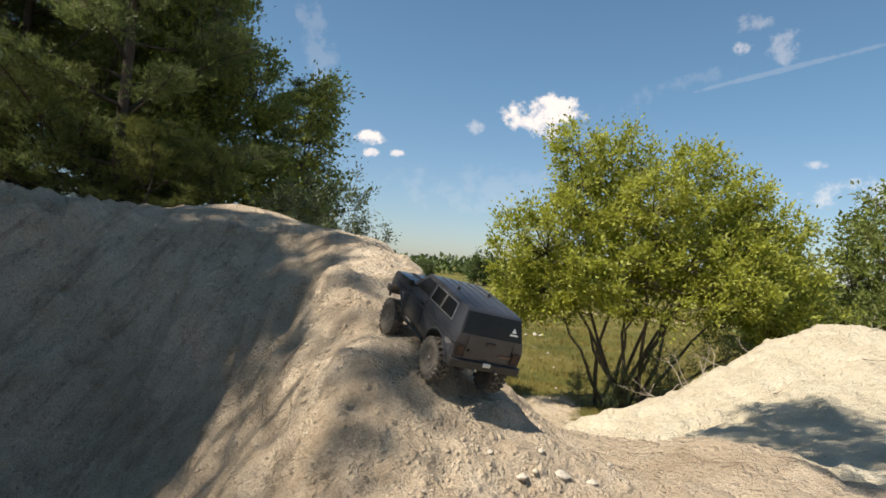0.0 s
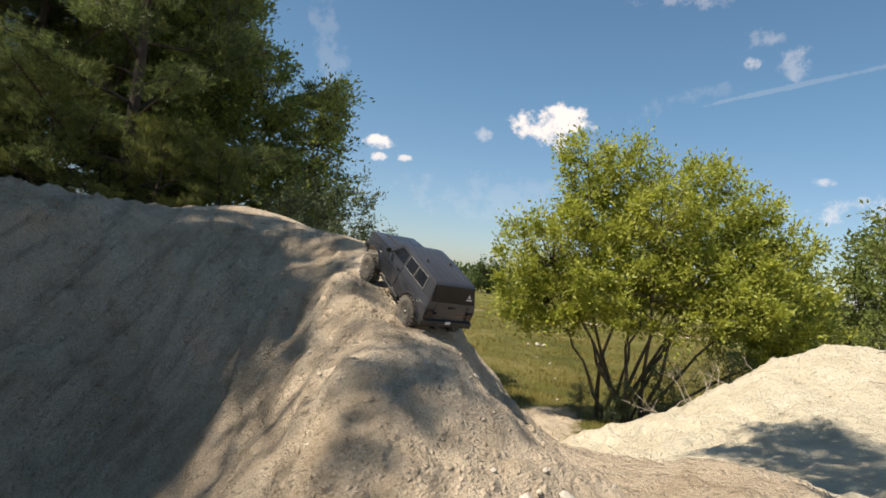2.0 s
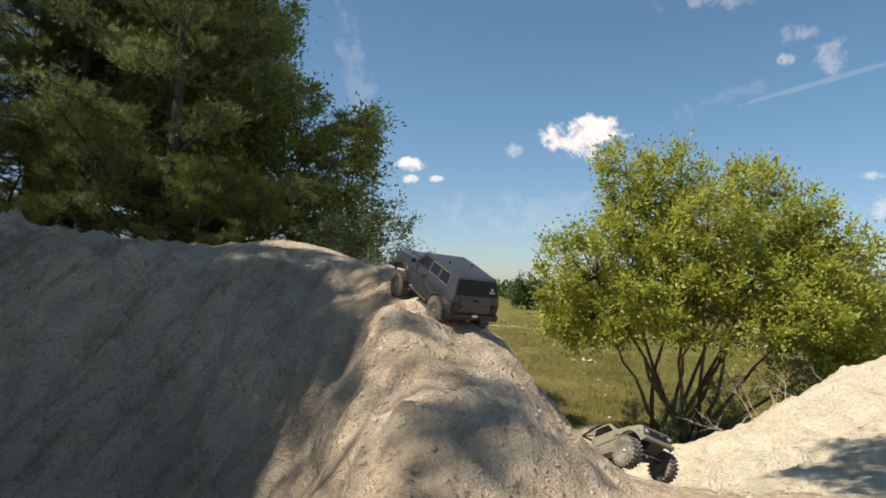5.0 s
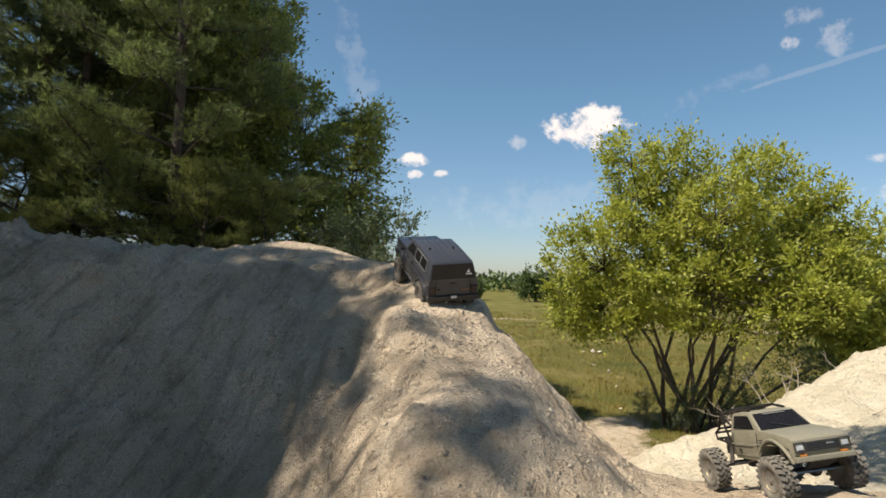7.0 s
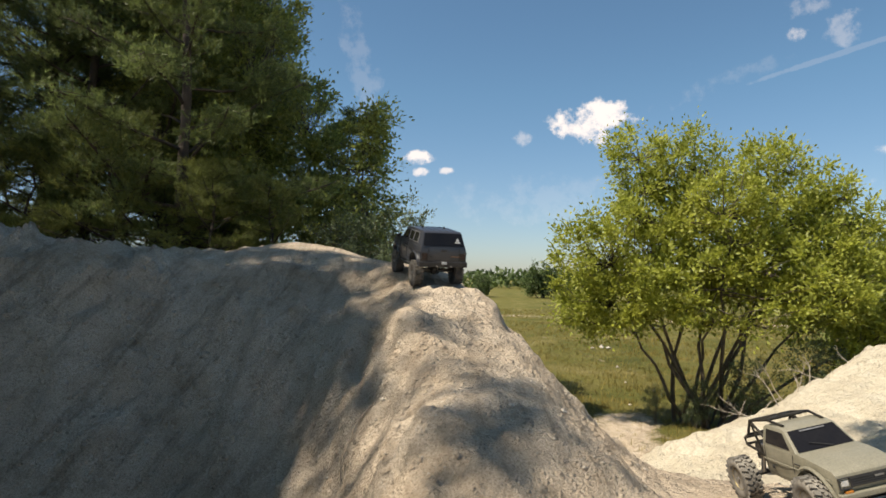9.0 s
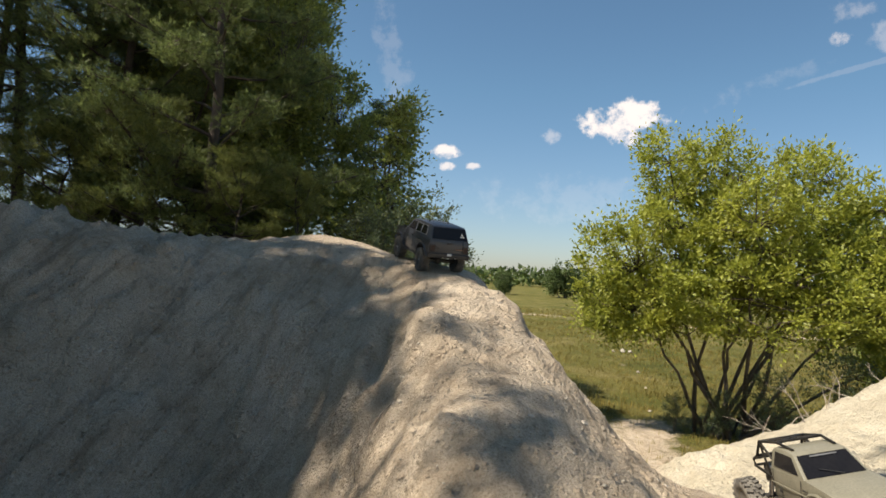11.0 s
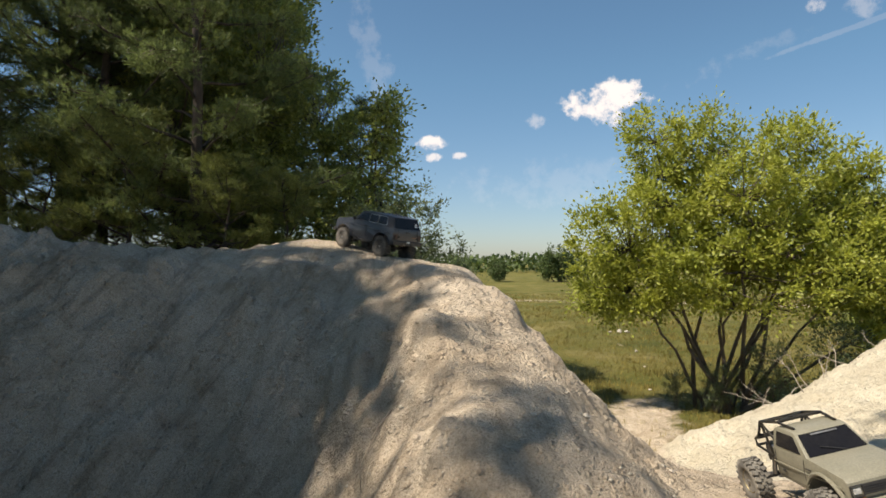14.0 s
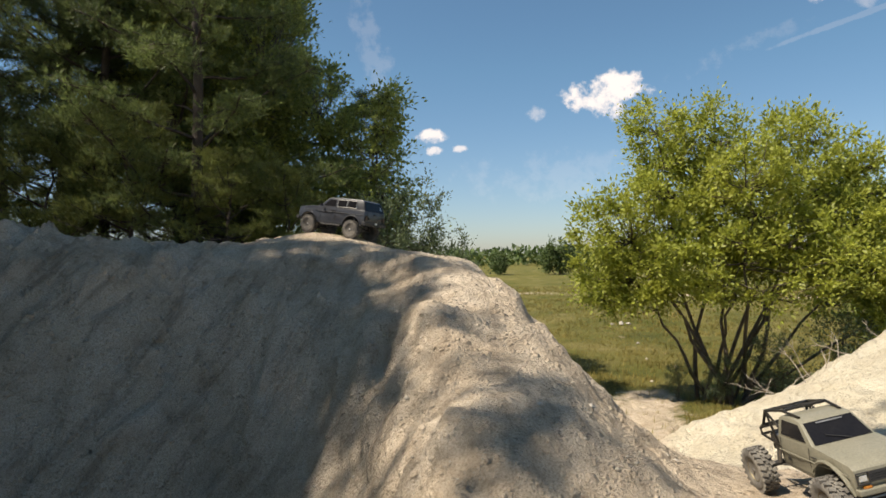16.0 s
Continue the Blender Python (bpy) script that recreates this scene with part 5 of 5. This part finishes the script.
# ---------------------------------------------------------------- clods, stones, twigs
def crumb(rng, v, f, p, size, flat=0.7):
    """An uneven lump of eight faces or more."""
    i = len(v)
    a0 = rng.uniform(0, 6.28)
    rx, ry = size * rng.uniform(0.7, 1.2), size * rng.uniform(0.6, 1.0)
    ring = []
    for k in range(6):
        a = a0 + k * math.pi / 3
        q = rng.uniform(0.75, 1.15)
        ring.append(p + Vector((math.cos(a) * rx * q, math.sin(a) * ry * q, size * rng.uniform(-0.15, 0.2))))
    v.extend(ring)
    v.append(p + Vector((rng.gauss(0, 0.15) * size, rng.gauss(0, 0.15) * size, size * flat * rng.uniform(0.7, 1.1))))
    v.append(p - Vector((0, 0, size * 0.6)))
    for k in range(6):
        f.append((i + k, i + (k + 1) % 6, i + 6))
        f.append((i + (k + 1) % 6, i + k, i + 7))


def build_clods():
    rng = random.Random(31)
    v, f, spots = [], [], []
    for _ in range(14000):
        x, y = rng.uniform(-2.3, 2.4), 1.05 + 3.4 * rng.random() ** 1.3
        d = noise.noise(Vector((x * 2.2, y * 2.2, 4.0)))
        if rng.random() > 0.3 + 0.9 * d + 0.25 * max(0, 2.2 - y):
            continue
        spots.append((x, y, min(0.013, 0.0017 / (rng.random() ** 0.6 + 0.1))))
    zs = ground_z(np.array([s[0] for s in spots]), np.array([s[1] for s in spots]))
    for (x, y, size), z in zip(spots, zs):
        crumb(rng, v, f, Vector((x, y, z + size * 0.1)), size)
    ob = add_mesh("sand_clods", v, f, MAT_CLOD, smooth_shade=True)
    tagged(ob, "small dry crumbs and clods of pale sand", "clods", kind="stuff")


STONES = [(0.1, 1.86, 0.016), (0.24, 1.93, 0.012), (0.2, 1.3, 0.02), (0.3, 1.36, 0.022), (0.26, 1.42, 0.014), (0.38, 1.4, 0.016), (0.45, 1.5, 0.013), (0.13, 1.34, 0.012), (0.36, 1.28, 0.018), (-0.05, 1.62, 0.011),
          (0.4, 2.18, 0.014), (1.5, 3.1, 0.03), (1.58, 3.14, 0.022), (1.46, 3.18, 0.02), (-0.18, 2.86, 0.016), (1.3, 1.75, 0.012)]


def build_stones():
    rng = random.Random(3)
    for x, y, size in STONES:
        v, f = [], []
        crumb(rng, v, f, Vector((0, 0, 0)), size, 0.8)
        ob = add_mesh("stone", v, f, MAT_STONE)
        bev = bmesh.new()
        bev.from_mesh(ob.data)
        bmesh.ops.bevel(bev, geom=bev.edges[:], offset=size * 0.12, segments=1, affect="EDGES", clamp_overlap=True)
        bev.to_mesh(ob.data)
        bev.free()
        ob.matrix_basis = pose(x, y, height_at(x, y) + size * 0.15, 0, 0, rng.uniform(0, 360))
        tagged(ob, "small pale broken stone lying on the sand", "stone", "stones on the sand")
    for x, y, size in ((2.9, 18.4, 0.13), (3.15, 18.6, 0.1), (2.6, 18.2, 0.06), (2.9, 12.2, 0.05), (2.5, 12.9, 0.045), (2.2, 11.0, 0.035), (2.7, 14.8, 0.06)):
        v, f = [], []
        crumb(rng, v, f, Vector((0, 0, 0)), size, 0.8)
        ob = add_mesh("meadow_stone", v, f, MAT_STONE)
        ob.matrix_basis = pose(x, y, height_at(x, y) + size * 0.3, 0, 0, rng.uniform(0, 360))
        tagged(ob, "white stone lying in the meadow grass", "stone", "stones in the meadow")


def twig(name, label, start, way, length, r, mat, forks, seed, sag=0.0, category="twig"):
    rng = random.Random(seed)
    e = new(name)
    tagged(e, label, category)
    base = Vector(start)
    pts = bent(rng, Vector((0, 0, 0)), Vector(way), length, 0.16, sag, 8)
    v, f = [], []
    tube(v, f, pts, [r * (1 - 0.75 * k / 8) for k in range(9)], 6)
    add_mesh("stem", v, f, mat, e)
    for k in range(forks):
        s = rng.uniform(0.25, 0.85) * 7.99
        q = pts[int(s)].lerp(pts[int(s) + 1], s - int(s))
        d = (pts[int(s) + 1] - pts[int(s)]).normalized() + rand_dir(rng) * 0.8
        v, f = [], []
        tube(v, f, bent(rng, q, d, length * rng.uniform(0.25, 0.5), 0.2, sag, 6), [r * 0.5 * (1 - 0.8 * w / 6) for w in range(7)], 5)
        add_mesh("side_shoot", v, f, mat, e)
    e.matrix_basis = Matrix.Translation(base)
    return e


def build_twigs():
    root = twig("root", "thin brown root hanging out of the bank", (-0.44, 1.84, height_at(-0.44, 1.84) + 0.0), (-0.5, -0.8, -0.35), 0.3, 0.0024, MAT_TWIG_DARK, 1, 4, -0.12, "root")
    for k, (x, y, w, length) in enumerate(((2.25, 5.16, (-0.1, 0.3, 1), 0.4), (2.42, 5.2, (0.15, 0.2, 1), 0.3), (2.0, 5.1, (-0.9, 0.2, 0.4), 0.34), (2.75, 5.4, (-0.9, 0.3, 0.25), 0.4), (2.6, 5.38, (0.3, 0.3, 0.34), 0.4), (3.9, 5.3, (0.9, 0.1, 0.25), 0.4),
                                           (2.1, 5.3, (-0.5, 0.4, 0.4), 0.34), (2.35, 5.3, (-0.4, 0.2, 0.9), 0.4), (2.5, 5.36, (0.2, 0.4, 0.5), 0.2), (2.16, 5.22, (0.3, 0.2, 0.7), 0.22), (3.0, 5.5, (-0.4, 0.4, 0.5), 0.2), (1.9, 5.1, (0.2, 0.3, 0.6), 0.18))):
        twig("dead_twig", "bare bleached twig sticking out of the sand heap", (x, y + 0.25, height_at(x, y + 0.25) - 0.02), w, length, 0.0045, MAT_TWIG, 4, 40 + k, -0.02)
    for k, (x, y, w, length) in enumerate(((3.2, 4.95, (1, 0.1, 0.1), 0.3), (3.55, 5.0, (0.5, -0.8, -0.1), 0.4), (3.75, 4.8, (1, -0.5, -0.05), 0.35), (2.6, 4.6, (1, -0.2, 0.1), 0.2))):
        twig("fallen_twig", "thin dry twig lying on the sand heap", (x, y, height_at(x, y) + 0.008), w, length, 0.004, MAT_TWIG_DARK, 1, 60 + k)



build_clods()
build_stones()
build_twigs()


# ---------------------------------------------------------------- what moves
SUV_WAY = [
    (0.0, pose(-0.018, 1.662, 1.742, 9.4, -16.7, 115.7)),
    (0.5, pose(-0.053, 1.816, 1.772, 10.0, -27.7, 113.8)),
    (1.0, pose(-0.090, 1.932, 1.805, 12.1, -29.4, 113.4)),
    (1.5, pose(-0.134, 2.058, 1.844, 9.2, -31.2, 117.9)),
    (2.0, pose(-0.167, 2.134, 1.877, 2.3, -28.4, 126.3)),
    (2.5, pose(-0.206, 2.190, 1.907, -0.2, -23.2, 130.7)),
    (3.5, pose(-0.241, 2.267, 1.933, -1.5, -21.9, 129.4)),
    (5.0, pose(-0.268, 2.364, 1.946, 2.2, -21.4, 125.3)),
    (7.5, pose(-0.341, 2.583, 2.023, -6.5, -23.3, 114.5)),
    (8.5, pose(-0.371, 2.639, 2.046, -3.7, -16.4, 111.4)),
    (9.0, pose(-0.419, 2.735, 2.071, 0.0, -9.7, 114.4)),
    (11.5, pose(-0.594, 3.037, 2.116, 0.9, -11.3, 123.6)),
    (12.5, pose(-0.675, 3.096, 2.126, 0.7, -11.7, 131.2)),
    (13.5, pose(-0.796, 3.208, 2.157, 1.7, -11.4, 139.9)),
    (15.0, pose(-0.974, 3.393, 2.201, 2.1, -9.2, 151.5)),
    (16.0, pose(-1.134, 3.501, 2.231, 2.8, -7.3, 157.8)),
]
PICKUP_WAY = [
    (0.0, pose(0.360, 4.250, 0.800, -5.0, -8.0, -80.0)),
    (3.0, pose(0.360, 3.600, 0.920, -8.0, -18.0, -72.0)),
    (4.0, pose(0.380, 2.950, 1.130, -16.0, -34.0, -66.0)),
    (4.4, pose(0.420, 2.739, 1.227, -18.3, -31.9, -63.5)),
    (4.8, pose(0.467, 2.733, 1.257, -21.3, -31.4, -63.9)),
    (5.0, pose(0.517, 2.693, 1.276, -23.3, -28.7, -51.1)),
    (5.2, pose(0.556, 2.596, 1.303, -22.0, -27.6, -48.7)),
    (6.2, pose(0.700, 2.250, 1.410, -4.0, -14.0, -68.0)),
    (7.3, pose(0.802, 1.912, 1.493, 12.1, -11.0, -84.4)),
    (7.7, pose(0.782, 1.851, 1.482, 12.9, -4.6, -83.7)),
    (9.2, pose(0.782, 1.851, 1.482, 12.9, -4.6, -83.7)),
    (11.3, pose(0.728, 1.855, 1.48, 12.9, -4.6, -83.7)),
    (16.0, pose(0.728, 1.855, 1.48, 12.9, -4.6, -83.7)),
]


def along(rows, t):
    """The pose between two rows, for the rolling and springing of the wheels."""
    for (t0, a), (t1, b) in zip(rows, rows[1:]):
        if t <= t1:
            k = (t - t0) / (t1 - t0)
            m = a.to_quaternion().slerp(b.to_quaternion(), k).to_matrix().to_4x4()
            m.translation = a.translation.lerp(b.translation, k)
            return m
    return rows[-1][1]


def motions():
    for car, wheels, rows, radius in ((suv, suv_wheels, SUV_WAY, 0.0525), (pickup, pickup_wheels, PICKUP_WAY, 0.061)):
        walk(car, rows)
        times = [0.2 * k for k in range(81)]
        poses = [along(rows, t) for t in times]
        turn, spins = 0.0, []
        for k, m in enumerate(poses):
            turn += math.degrees((m.translation - poses[max(k - 1, 0)].translation).length / radius)
            spins.append(turn)
        for w in wheels:
            at = w.matrix_basis.translation.copy()
            # the axles spring until the tyre touches the ground, within their travel
            rim = [Vector((radius * math.cos(radians(a)), 0, radius * math.sin(radians(a)))) for a in range(190, 360, 20)]
            pts = [m @ (at + r) for m in poses for r in rim]
            gaps = np.array([p.z for p in pts]) - ground_z([p.x for p in pts], [p.y for p in pts])
            gaps = gaps.reshape(len(poses), len(rim)).min(1)
            lift = np.clip(-gaps - 0.002, -0.022, 0.012)
            lift = np.convolve(np.pad(lift, 2, mode="edge"), np.ones(5) / 5, "valid")
            walk(w, [(t, pose(at.x, at.y, at.z + float(h), 0, a, 0)) for t, a, h in zip(times, spins, lift)])


motions()
